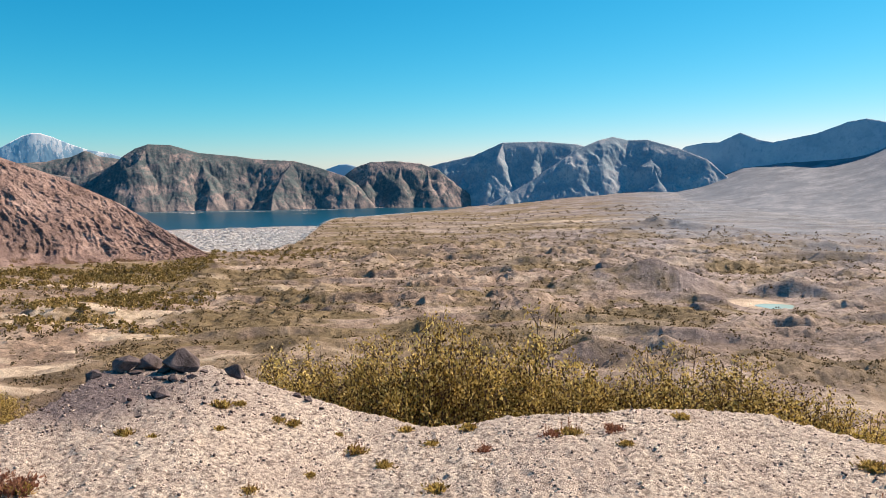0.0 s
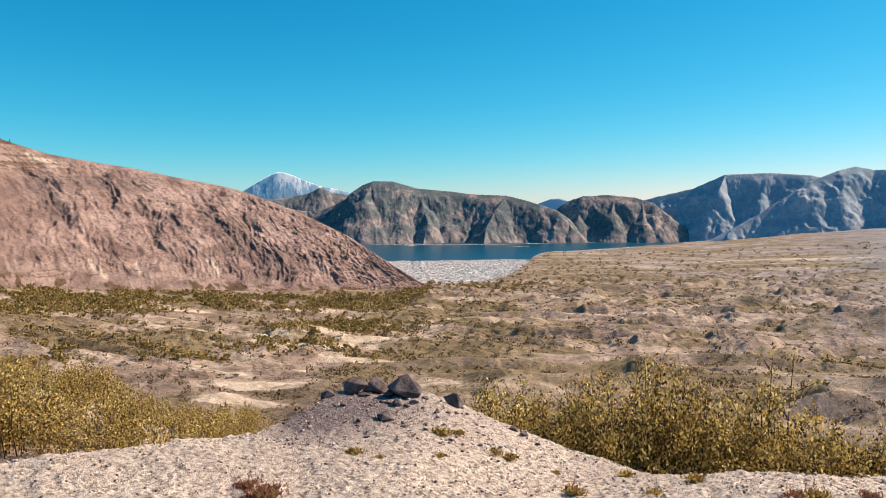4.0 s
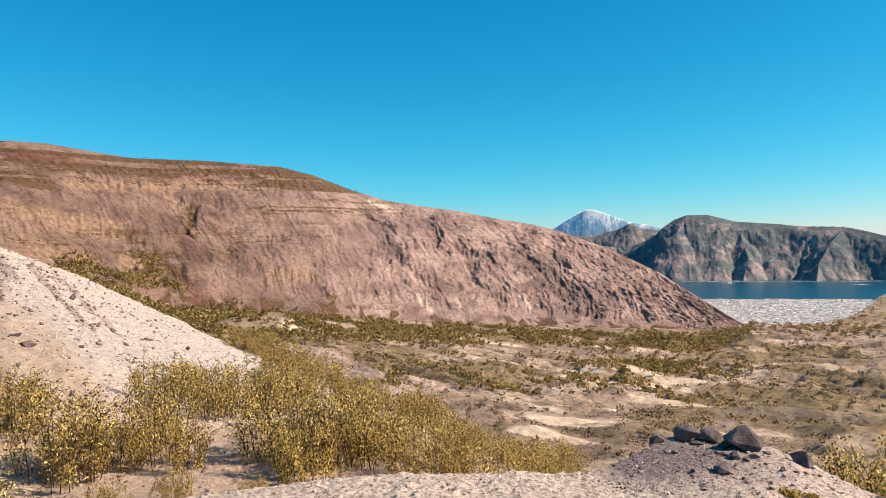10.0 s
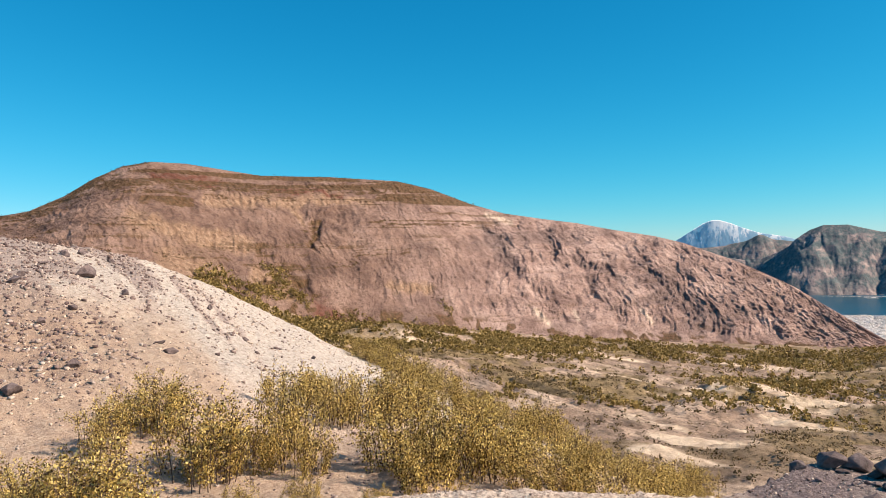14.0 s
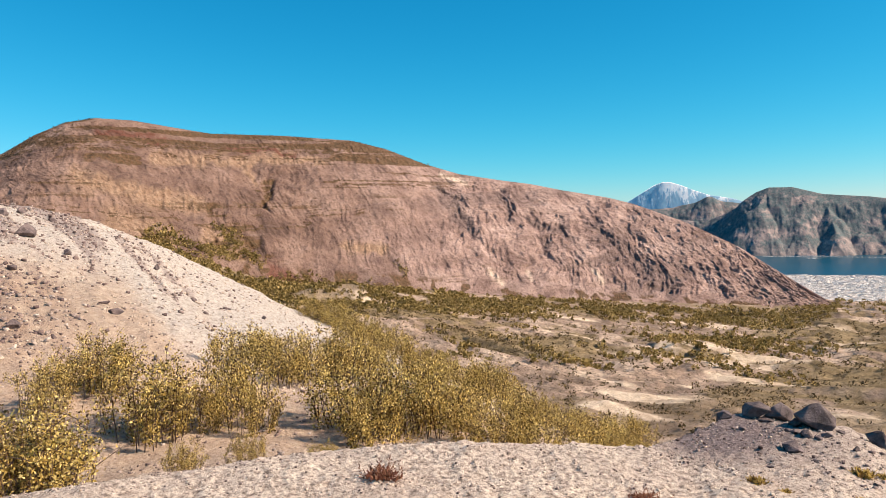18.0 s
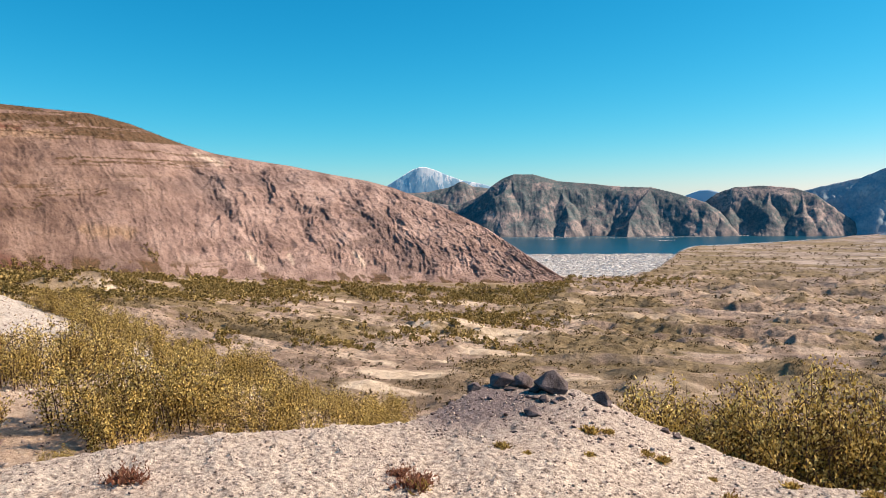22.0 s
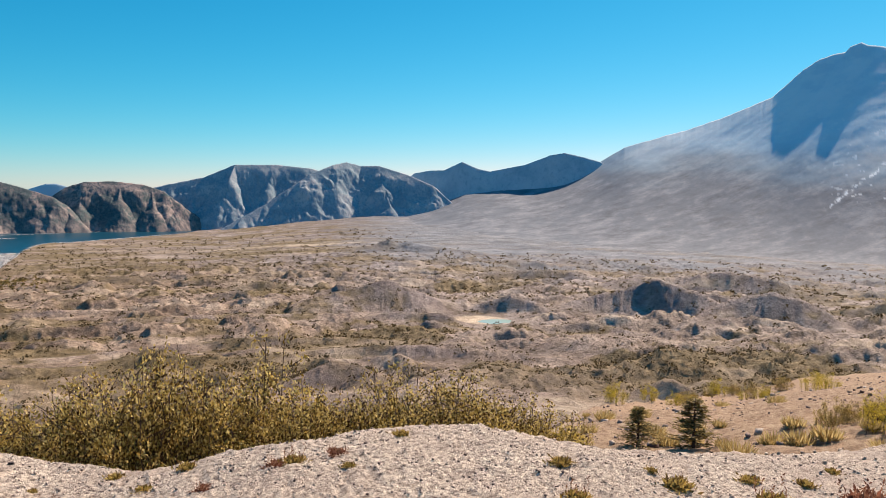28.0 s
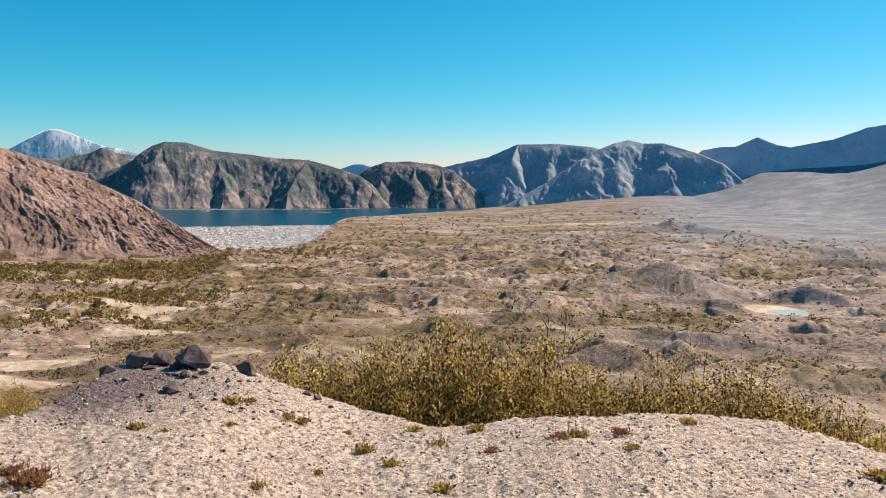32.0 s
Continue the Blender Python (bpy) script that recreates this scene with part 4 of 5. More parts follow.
def crater_cover(az, s, x, y, z):
    """Snow banks under the rim, meltwater streaks, and the ash flows of the lower slopes."""
    el = angle_up(x, y, z)
    edge = fbm(az * 2.2, el * 3, 4, 121) * 0.45
    bits = smooth(fbm(az * 2.6, el * 5, 3, 125), 0.50, 0.54) * smooth(-az, 46, 50) * (1 - smooth(el, 5.0, 6.5)) * smooth(el, -0.5, 0.5)
    stream = np.maximum(streak(az + edge * 0.6, el, -51.2, 2.6, -47.6, -0.6, 0.10), streak(az + edge * 0.6, el, -55.5, 0.6, -53.6, -0.8, 0.09)) * smooth(fbm(az * 5, el * 6, 3, 127), -0.1, 0.2)
    # ash flows lie in long slanting bands
    flow = fbm(az / 1.6 + el * 0.4, el * 1.1 + 0.1 * az, 7, 129, 0.66)
    low = 1 - smooth(el + 1.3 * fbm(az / 5, el * 0.7, 4, 131), 0.0, 5.0)
    f = np.clip((-53.3 - az) / 3.6, 0, 1)
    bank = 1 - smooth(np.abs(el - 7.6 - 0.85 * f + 0.7 * edge) / (0.5 - 0.26 * f) + (np.abs(az + 55.0) / 2.0) ** 6, 0.7, 1.0)
    return {"veg": np.maximum.reduce([bits * 0.7, stream, bank]), "flow": np.clip(0.5 + 0.9 * flow, 0, 1), "low": low}


def volcano_carve(az, el, u, v, z):
    """Ravines and lava ribs down the flank."""
    rough = smooth(el, -1, 3)
    return (fbm(u / 260 + v / 300, v / 300, 5, 441, 0.55) * 6 + (0.5 - ridged(u / 330 + v / 500, v / 900, 3, 443)) * 5) * (0.25 + 0.75 * rough) * smooth(-az, 26, 36)


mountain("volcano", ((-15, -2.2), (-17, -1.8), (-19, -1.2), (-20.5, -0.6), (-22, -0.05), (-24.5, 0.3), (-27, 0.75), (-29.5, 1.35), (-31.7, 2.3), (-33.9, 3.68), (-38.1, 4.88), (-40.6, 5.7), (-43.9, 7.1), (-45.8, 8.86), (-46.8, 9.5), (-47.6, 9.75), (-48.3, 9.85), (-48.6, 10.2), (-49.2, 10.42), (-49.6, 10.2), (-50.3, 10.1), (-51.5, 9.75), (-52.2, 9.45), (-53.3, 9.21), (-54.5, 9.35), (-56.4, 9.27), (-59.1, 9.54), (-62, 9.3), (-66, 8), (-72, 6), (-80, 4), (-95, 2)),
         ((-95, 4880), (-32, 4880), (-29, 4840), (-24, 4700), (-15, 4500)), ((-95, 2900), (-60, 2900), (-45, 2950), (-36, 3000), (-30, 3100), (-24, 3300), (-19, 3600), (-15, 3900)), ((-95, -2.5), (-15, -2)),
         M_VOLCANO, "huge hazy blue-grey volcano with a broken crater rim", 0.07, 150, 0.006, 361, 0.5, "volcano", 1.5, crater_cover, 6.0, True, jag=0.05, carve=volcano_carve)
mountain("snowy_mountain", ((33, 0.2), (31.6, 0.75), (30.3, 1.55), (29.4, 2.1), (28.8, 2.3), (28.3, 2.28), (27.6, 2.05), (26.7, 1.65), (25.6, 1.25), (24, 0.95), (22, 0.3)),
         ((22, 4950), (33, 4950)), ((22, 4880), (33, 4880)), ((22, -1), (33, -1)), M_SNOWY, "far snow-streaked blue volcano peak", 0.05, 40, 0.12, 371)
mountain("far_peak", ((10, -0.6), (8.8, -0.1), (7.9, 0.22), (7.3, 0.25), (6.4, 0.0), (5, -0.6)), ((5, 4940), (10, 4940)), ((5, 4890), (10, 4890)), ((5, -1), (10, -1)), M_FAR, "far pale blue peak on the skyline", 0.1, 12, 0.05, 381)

# ---- helpers for things ----
def part(name, me, mat, parent=None, label=""):
    """Links a mesh (bmesh or mesh data) as one object, under a thing where one is given."""
    if isinstance(me, bmesh.types.BMesh):
        data = bpy.data.meshes.new(name)
        me.to_mesh(data)
        me.free()
        me = data
    if mat and not me.materials:
        me.materials.append(mat)
    ob = new(name, me)
    if parent:
        ob.parent = parent
    if label:
        ob["label"] = label
    return ob


def tubes(paths, sides=4):
    """Tapered stems: each path is a list of (place, radius)."""
    verts, faces = [], []
    for path in paths:
        first = len(verts)
        for k, (p, rad) in enumerate(path):
            q = path[min(k + 1, len(path) - 1)][0] - path[max(k - 1, 0)][0]
            side = q.orthogonal().normalized()
            up = q.cross(side).normalized()
            for j in range(sides):
                a = 2 * math.pi * j / sides
                verts.append(p + side * (rad * math.cos(a)) + up * (rad * math.sin(a)))
        for k in range(len(path) - 1):
            for j in range(sides):
                a, b = first + k * sides + j, first + k * sides + (j + 1) % sides
                faces.append((a, b, b + sides, a + sides))
    me = bpy.data.meshes.new("stems")
    me.from_pydata([tuple(v) for v in verts], [], faces)
    return me


def blades(centres, dirs, sizes, rng, slim=0.55, name="leaves"):
    """Leaf blades: a kite of four corners at each place, along dirs, turned at random."""
    n = len(centres)
    c, d = np.asarray(centres), np.asarray(dirs)
    d = d / (np.linalg.norm(d, axis=1)[:, None] + 1e-9)
    other = rng.normal(size=(n, 3))
    w = np.cross(d, other)
    w /= np.linalg.norm(w, axis=1)[:, None] + 1e-9
    lift = np.cross(d, w)
    s = np.asarray(sizes)[:, None]
    v = np.stack([c, c + d * s * 0.5 + w * s * slim * 0.5 + lift * s * 0.08, c + d * s, c + d * s * 0.5 - w * s * slim * 0.5 + lift * s * 0.08], 1).reshape(-1, 3)
    return mesh_arrays(name, v, np.arange(4 * n).reshape(n, 4))


def make_shrub(seed, stems, leaves, leaf, leaf_mat, spread=0.75, lean=0.25, name="shrub", label="", bare=0.04):
    """A multi-stemmed shrub about one metre high and 1.5 metres wide."""
    rng = np.random.default_rng(seed)
    root = new(name)
    paths, tips, ways = [], [], []
    for k in range(stems):
        a, out = rng.uniform(0, 6.283), spread * math.sqrt(rng.uniform(0.02, 1))
        high = rng.uniform(0.5, 1.12) * (1.05 - 0.45 * (out / spread) ** 2)
        base = Vector((math.cos(a) * out * 0.78, math.sin(a) * out * 0.78, -0.06))
        top = Vector((math.cos(a) * out + rng.normal() * 0.05, math.sin(a) * out + rng.normal() * 0.05, high))
        bow = Vector((rng.normal() * 0.05, rng.normal() * 0.05, 0.08))
        pts = [(base.lerp(top, f) + bow * math.sin(f * 3.14), 0.008 * (1 - 0.8 * f)) for f in (0, 0.35, 0.7, 1)]
        paths.append(pts)
        for _ in range(4):
            f = rng.uniform(0.3, 0.95)
            p = base.lerp(top, f) + bow * math.sin(f * 3.14)
            q = p + Vector((rng.normal() * 0.13, rng.normal() * 0.13, rng.uniform(0.05, 0.2)))
            paths.append([(p, 0.005), (q, 0.002)])
            tips.append((p, q))
        tips.append((base.lerp(top, 0.25), top + Vector((0, 0, 0.02))))
        tips.append((base + Vector((0, 0, 0.06)), base.lerp(top, 0.75)))
        tips.append((base + Vector((0, 0, 0.06)), base.lerp(top, 0.35)))
    weight = rng.uniform(0.2, 1, len(tips)) ** 1.6
    which = rng.choice(len(tips), leaves, p=weight / weight.sum())
    f = rng.uniform(0, 1, leaves)[:, None] ** 0.7
    p0, p1 = np.array([tuple(t[0]) for t in tips])[which], np.array([tuple(t[1]) for t in tips])[which]
    c = p0 + (p1 - p0) * f + rng.normal(size=(leaves, 3)) * 0.04
    keep = c[:, 2] > bare * rng.uniform(0, 1.5, leaves)
    c = c[keep]
    d = rng.normal(size=(len(c), 3)) + np.array([0, 0, 0.35])
    part("trunk", tubes(paths, 3), M_BARK, root)
    part("foliage", blades(c, d, rng.uniform(0.6, 1.25, len(c)) * leaf, rng), leaf_mat, root)
    return tagged(root, label or "olive-green leafy alder shrub on dry pumice", "shrub")


def make_rock(seed, flat=0.7, points=11):
    """An angular boulder, about one metre across."""
    rng = np.random.default_rng(seed)
    bm = bmesh.new()
    for _ in range(points):
        v = Vector(rng.normal(size=3)).normalized() * rng.uniform(0.42, 0.55)
        bm.verts.new((v.x, v.y, v.z * flat))
    hull = bmesh.ops.convex_hull(bm, input=bm.verts)
    bmesh.ops.delete(bm, geom=[g for g in hull["geom_interior"] if isinstance(g, bmesh.types.BMVert)], context="VERTS")
    bmesh.ops.bevel(bm, geom=bm.edges[:], offset=0.02, segments=1, profile=0.6, affect="EDGES")
    bmesh.ops.triangulate(bm, faces=bm.faces)
    bmesh.ops.subdivide_edges(bm, edges=bm.edges[:], cuts=1, use_grid_fill=True)
    for v in bm.verts:
        v.co += v.co.normalized() * noise.fractal(v.co * 5 + Vector((seed, 0, 0)), 1.0, 2.0, 3) * 0.018
    me = bpy.data.meshes.new("rock")
    bm.to_mesh(me)
    bm.free()
    return me


def reach(az, el):
    """Distance at which the way at that angle from eye height meets the ground."""
    r = np.geomspace(1.5, 60, 600)
    z, _ = ground_height(np.full(600, float(az)), r)
    hit = np.nonzero(z >= EYE + r * math.tan(radians(el)))[0]
    return float(r[hit[0]]) if len(hit) else 8.0


def lay(az, r, dz=0.0):
    x, y = spot(az, r)
    return Vector((x, y, ground_at(az, r) + dz))


def place(proto, m):
    """The first call sets the thing itself at m, later ones set copies."""
    if proto.get("set_down"):
        sx, sy, sz = proto.scale
        return copy_thing(proto, m @ Matrix.Diagonal((1 / sx, 1 / sy, 1 / sz, 1)))
    proto["set_down"] = 1
    proto.matrix_basis = m
    return proto


# ---- boulders of the knoll and the white slope ----
ROCK_MESHES = [make_rock(s, f) for s, f in ((1, 0.92), (2, 0.75), (3, 0.8), (4, 0.65), (5, 0.55), (6, 0.7))]
rr = random.Random(4)
BOULDERS = ((19.9, 6.35, 0.31, 0.1, "large dark basalt boulder on the gravel mound"), (23.7, 6.5, 0.25, 0.07, "flat-topped dark basalt block on the gravel mound"), (22.2, 6.55, 0.25, 0.03, ""), (21.1, 6.4, 0.17, 0.03, ""), (22.9, 6.45, 0.17, 0.01, ""), (25.9, 6.4, 0.16, 0.01, ""), (16.1, 6.3, 0.19, 0.02, ""), (21.4, 5.7, 0.17, 0, "dark leaning basalt slab in pale gravel"), (20.5, 6.05, 0.11, 0, ""), (21.2, 6.1, 0.08, 0, ""), (20.9, 6.0, 0.06, 0, ""), (19.7, 6.0, 0.08, 0, ""), (21.7, 6.15, 0.07, 0, ""), (19.2, 6.1, 0.09, 0, ""), (30.8, 5.7, 0.12, 0, ""), (31.4, 5.9, 0.10, 0, ""), (23.0, 5.2, 0.06, 0, ""), (11.4, 6.0, 0.10, 0, ""), (10.6, 5.9, 0.07, 0, ""), (9.6, 5.7, 0.06, 0, ""), (27.6, 6.1, 0.08, 0, ""), (18.3, 6.3, 0.07, 0, ""), (20.0, 5.4, 0.06, 0, ""), (24.6, 6.1, 0.07, 0, ""), (17.4, 5.9, 0.06, 0, ""))
for k, (az, r, size, dz, text) in enumerate(BOULDERS):
    ob = part("boulder", ROCK_MESHES[k % 6], M_ROCK)
    ob.matrix_world = Matrix.Translation(lay(az, r, size * 0.1 + dz * 0.4)) @ pose(0, 0, 0, rr.uniform(-12, 12), rr.uniform(-12, 12), rr.uniform(0, 360)) @ Matrix.Scale(size, 4)
    tagged(ob, text or "dark angular basalt rock lying on grey gravel", "rock", "rocks on the mound")
SLOPE_ROCKS = ((75.1, -0.6, 0.62), (72.5, -1.9, 0.34), (79.5, -0.7, 0.5), (78.9, -0.4, 0.3), (66.9, -3.2, 0.22), (76, -2.8, 0.28), (78, -3.6, 0.25), (73.4, 0.4, 0.26), (77.6, 0.4, 0.32), (76.3, 0.9, 0.4), (75.2, 1.0, 0.3), (79.8, -8, 0.35), (76.2, -6.6, 0.3), (69.8, -6.2, 0.3), (70.5, -5.4, 0.26), (64.5, -5.6, 0.18), (59.5, -7.2, 0.16), (62, -6.4, 0.14))
for k, (az, el, size) in enumerate(SLOPE_ROCKS):
    ob = part("boulder", ROCK_MESHES[(k + 2) % 6], M_ROCK)
    ob.matrix_world = Matrix.Translation(lay(az, reach(az, el), size * 0.15)) @ pose(0, 0, 0, rr.uniform(-15, 15), rr.uniform(-15, 15), rr.uniform(0, 360)) @ Matrix.Scale(size, 4)
    tagged(ob, "brown-grey boulder half sunk in the pumice slope", "rock", "rocks on the white slope")


def scatter_stones(name, label, areas, seed, mat):
    """Many small stones in one mesh: worn, lopsided lumps."""
    rng = np.random.default_rng(seed)
    corners = np.array([[x, y, z] for x in (-1, 1) for y in (-1, 1) for z in (-1, 1)]) * np.array([0.36, 0.36, 0.27])
    sides = np.array([[0, 1, 3, 2], [4, 6, 7, 5], [0, 4, 5, 1], [2, 3, 7, 6], [0, 2, 6, 4], [1, 5, 7, 3]])
    vs = []
    for count, az0, az1, r0, r1, s0, s1, streaked in areas:
        az, r = rng.uniform(az0, az1, count), np.sqrt(rng.uniform(r0 ** 2, r1 ** 2, count))
        if streaked:
            some = rng.uniform(0, 1, count) < 0.06 + 0.94 * stone_streak(az, r)
            az, r, count = az[some], r[some], int(some.sum())
        z, _ = ground_height(az, r)
        x, y = spot(az, r)
        size = s0 * (s1 / s0) ** (rng.uniform(0, 1, count) ** 2.5)
        v = corners[None] * rng.uniform(0.55, 1.3, (count, 8, 3))
        a = rng.uniform(0, 6.28, count)
        ca, sa = np.cos(a)[:, None], np.sin(a)[:, None]
        tilt = rng.normal(size=(count, 1)) * 0.3
        vx, vy, vz = v[..., 0] * ca - v[..., 1] * sa, v[..., 0] * sa + v[..., 1] * ca, v[..., 2] + v[..., 0] * tilt
        vs.append(np.stack([vx * size[:, None] + x[:, None], vy * size[:, None] + y[:, None], (vz + 0.12) * size[:, None] + z[:, None]], -1).reshape(-1, 3))
    vs = np.concatenate(vs)
    faces = (np.arange(len(vs) // 8)[:, None, None] * 8 + sides[None]).reshape(-1, 4)
    return tagged(part(name, mesh_arrays(name, vs, faces), mat), label, "stones", kind="stuff")


scatter_stones("scree", "scattered grey and brown stones on the white slope", ((1500, 40, 84, 12, 28, 0.012, 0.11, 0), (22000, 60, 86, 13, 29, 0.015, 0.13, 1), (2600, 56, 85, 7, 15, 0.010, 0.07, 0), (160, 35, 55, 12, 24, 0.02, 0.10, 0)), 12, M_STONE)
scatter_stones("pumice_clods", "pale crumbly pumice clods covering the sand", ((9000, -64, 86, 2.3, 6.6, 0.006, 0.026, 0), (1500, -64, -40, 6, 11, 0.012, 0.04, 0), (6000, 36, 80, 12, 29, 0.02, 0.08, 0)), 14, M_CLOD)
scatter_stones("pebbles", "small dark and pale pebbles strewn over pumice sand", ((15000, -64, 86, 2.3, 6.3, 0.004, 0.022, 0), (500, 12, 32, 5, 6.6, 0.008, 0.04, 0), (3500, -64, -30, 9, 60, 0.02, 0.2, 0)), 13, M_STONE)

# ---- shrubs ----
SHRUBS = [make_shrub(40 + k, 30 + 2 * k, 5600, 0.041, M_LEAF) for k in range(4)]
TALL = [make_shrub(60 + k, 12, 2300, 0.036, M_LEAF, 0.42, name="shrub", label="slender upright alder sapling with sparse olive leaves") for k in range(2)]
YELLOW = [make_shrub(70 + k, 26, 2900, 0.045, M_LEAF_YELLOW, 0.7, name="willow_shrub", label="bright yellow-green willow shrub in dry grass") for k in range(2)]
for ob in SHRUBS + TALL + YELLOW:
    ob.matrix_basis = pose(0, -30, -3)


def plant(kinds, az, r, high, wide, rng, group):
    proto = kinds[rng.randrange(len(kinds))]
    wide, high = wide * (1.0 if "knoll" in group else 0.9), high * (0.97 if "knoll" in group else 0.83)
    m = Matrix.Translation(lay(az, r, -0.02)) @ pose(0, 0, 0, rng.uniform(-5, 5), rng.uniform(-5, 5), rng.uniform(0, 360)) @ Matrix.Diagonal((high * wide, high * wide, high, 1))
    ob = place(proto, m)
    ob["group"] = group
    return ob


rs = random.Random(9)
# group: azimuth from, to, distance from, to, count, height from, to, width
THICKETS = (
    (SHRUBS, 86, 75, 7.6, 9.6, 6, 0.6, 1.1, 0.95, "shrubs below the white slope"),
    (SHRUBS, 86, 74, 6.5, 7.4, 6, 0.6, 0.95, 1.05, "shrubs below the white slope"),
    (SHRUBS, 75, 60, 9.6, 12.2, 8, 0.7, 1.25, 0.95, "shrubs below the white slope"),
    (SHRUBS, 62, 52, 12.8, 14.8, 7, 0.75, 1.3, 0.95, "shrubs below the white slope"),
    (SHRUBS, 55, 44, 8.8, 10.8, 7, 0.65, 1.2, 0.95, "shrubs below the white slope"),
    (SHRUBS, 46, 32, 8.4, 10.8, 8, 0.5, 0.95, 0.95, "shrubs below the white slope"),
    (SHRUBS, 54, 38, 13, 24, 14, 0.8, 1.35, 0.95, "shrubs below the white slope"),
    (SHRUBS, 38, 31, 12, 18, 9, 0.7, 1.0, 1.0, "shrubs below the white slope"),
    (SHRUBS, 56, 46, 25, 29, 8, 0.9, 1.3, 1.0, "shrubs below the white slope"),
    (SHRUBS, 8.5, -10, 7.9, 9.4, 18, 0.8, 1.3, 0.8, "shrubs behind the knoll"),
    (TALL, 6, -10, 8.0, 9.2, 10, 1.2, 1.9, 0.75, "shrubs behind the knoll"),
    (SHRUBS, 17, 7, 8.4, 10.5, 13, 0.75, 1.2, 0.85, "shrubs behind the knoll"),
    (SHRUBS, -9, -16, 8.0, 9.0, 10, 0.75, 1.15, 0.85, "shrubs behind the knoll"),
    (TALL, -16.5, -18.5, 8.2, 8.8, 3, 1.15, 1.4, 0.8, "shrubs behind the knoll"),
    (TALL, -20.5, -23.5, 8.2, 8.9, 4, 1.05, 1.3, 0.9, "shrubs behind the knoll"),
    (SHRUBS, -16, -30, 8.0, 9.4, 15, 0.6, 1.05, 0.95, "shrubs behind the knoll"),
    (YELLOW, -26, -31, 8.6, 9.4, 3, 0.45, 0.65, 0.9, "shrubs behind the knoll"),
    (YELLOW, -51, -57, 12.6, 15.0, 6, 0.5, 0.95, 0.9, "yellow shrubs by the tree"),
    (YELLOW, -56, -62, 12, 14, 5, 0.7, 1.2, 0.85, "yellow shrubs by the tree"),
    (SHRUBS, -48, -53, 13.5, 15.5, 4, 0.45, 0.7, 1.0, "yellow shrubs by the tree"),
    (YELLOW, -33, -50, 40, 56, 9, 0.7, 1.5, 1.1, "bushes on the brow"),
    (SHRUBS, -34, -46, 46, 58, 9, 0.7, 1.6, 1.1, "bushes on the brow"),
)
for kinds, a0, a1, r0, r1, count, h0, h1, wide, group in THICKETS:
    for k in range(count):
        f = (k + rs.uniform(0.1, 0.9)) / count
        plant(kinds, a0 + (a1 - a0) * f, rs.uniform(r0, r1), rs.uniform(h0, h1), wide * rs.uniform(0.85, 1.15), rs, group)
for az, r, high in ((66.0, 7.3, 0.42), (61.5, 7.2, 0.4), (78, 6.8, 0.5), (56, 7.3, 0.3), (50, 7.2, 0.26)):
    plant(SHRUBS, az, r, high, 0.9, rs, "shrubs below the white slope")


# dry tussocks on the slope beyond the knoll
def make_tussock(seed):
    rng = np.random.default_rng(seed)
    root = new("grass_tussock")
    n = 260
    a, rad = rng.uniform(0, 6.28, n), rng.uniform(0, 1, n) ** 0.7 * 0.35
    c = np.stack([np.cos(a) * rad, np.sin(a) * rad, np.zeros(n)], 1)
    d = np.stack([np.cos(a) * 0.45, np.sin(a) * 0.45, np.full(n, 1.0)], 1) + rng.normal(size=(n, 3)) * 0.25
    part("grass_clump", blades(c, d, rng.uniform(0.25, 0.6, n), rng, 0.09), M_DRY, root)
    return tagged(root, "tall dry straw-coloured grass tussock", "grass", "dry tussocks")


TUSSOCK = make_tussock(3)
for k in range(46):
    az = rs.uniform(-62, -31)
    r = rs.uniform(9.0, 14.5) if k % 3 else rs.uniform(15, 40)
    m = Matrix.Translation(lay(az, r, -0.02)) @ pose(0, 0, 0, 0, 0, rs.uniform(0, 360)) @ Matrix.Scale(rs.uniform(0.28, 0.5), 4)
    place(TUSSOCK, m)


# ---- broad-leaved trees at the rim ----
def make_tree(seed, high):
    rng = np.random.default_rng(seed)
    root = new("alder_tree")
    trunks, twigs, spots = [], [], []
    for k in range(4):
        a = rng.uniform(0, 6.28)
        base = Vector((math.cos(a) * 0.18, math.sin(a) * 0.18, -0.1))
        top = base + Vector((rng.normal() * 0.25, rng.normal() * 0.25, high * rng.uniform(0.8, 1)))
        trunks.append([(base.lerp(top, f), 0.04 * (1 - 0.85 * f)) for f in (0, 0.3, 0.6, 1)])
        for j in range(11):
            f = rng.uniform(0.18, 1)
            p = base.lerp(top, f)
            q = p + Vector((rng.normal() * 0.38, rng.normal() * 0.38, rng.uniform(0.05, 0.35))) * (1.15 - 0.6 * f)
            twigs.append([(p, 0.012), (q, 0.003)])
            spots.append((p, q))
    n = 3900
    which, f = rng.integers(0, len(spots), n), rng.uniform(0.2, 1.05, n)[:, None]
    p0, p1 = np.array([tuple(s[0]) for s in spots])[which], np.array([tuple(s[1]) for s in spots])[which]
    c = p0 + (p1 - p0) * f + rng.normal(size=(n, 3)) * 0.08
    part("trunk", tubes(trunks, 6), M_BARK, root)
    part("branch_frame", tubes(twigs), M_BARK, root)
    part("crown", blades(c, rng.normal(size=(n, 3)) + np.array([0, 0, 0.3]), rng.uniform(0.05, 0.085, n), rng), M_LEAF, root)
    return tagged(root, "slim young alder tree with thin olive crown", "tree", "trees on the rim")


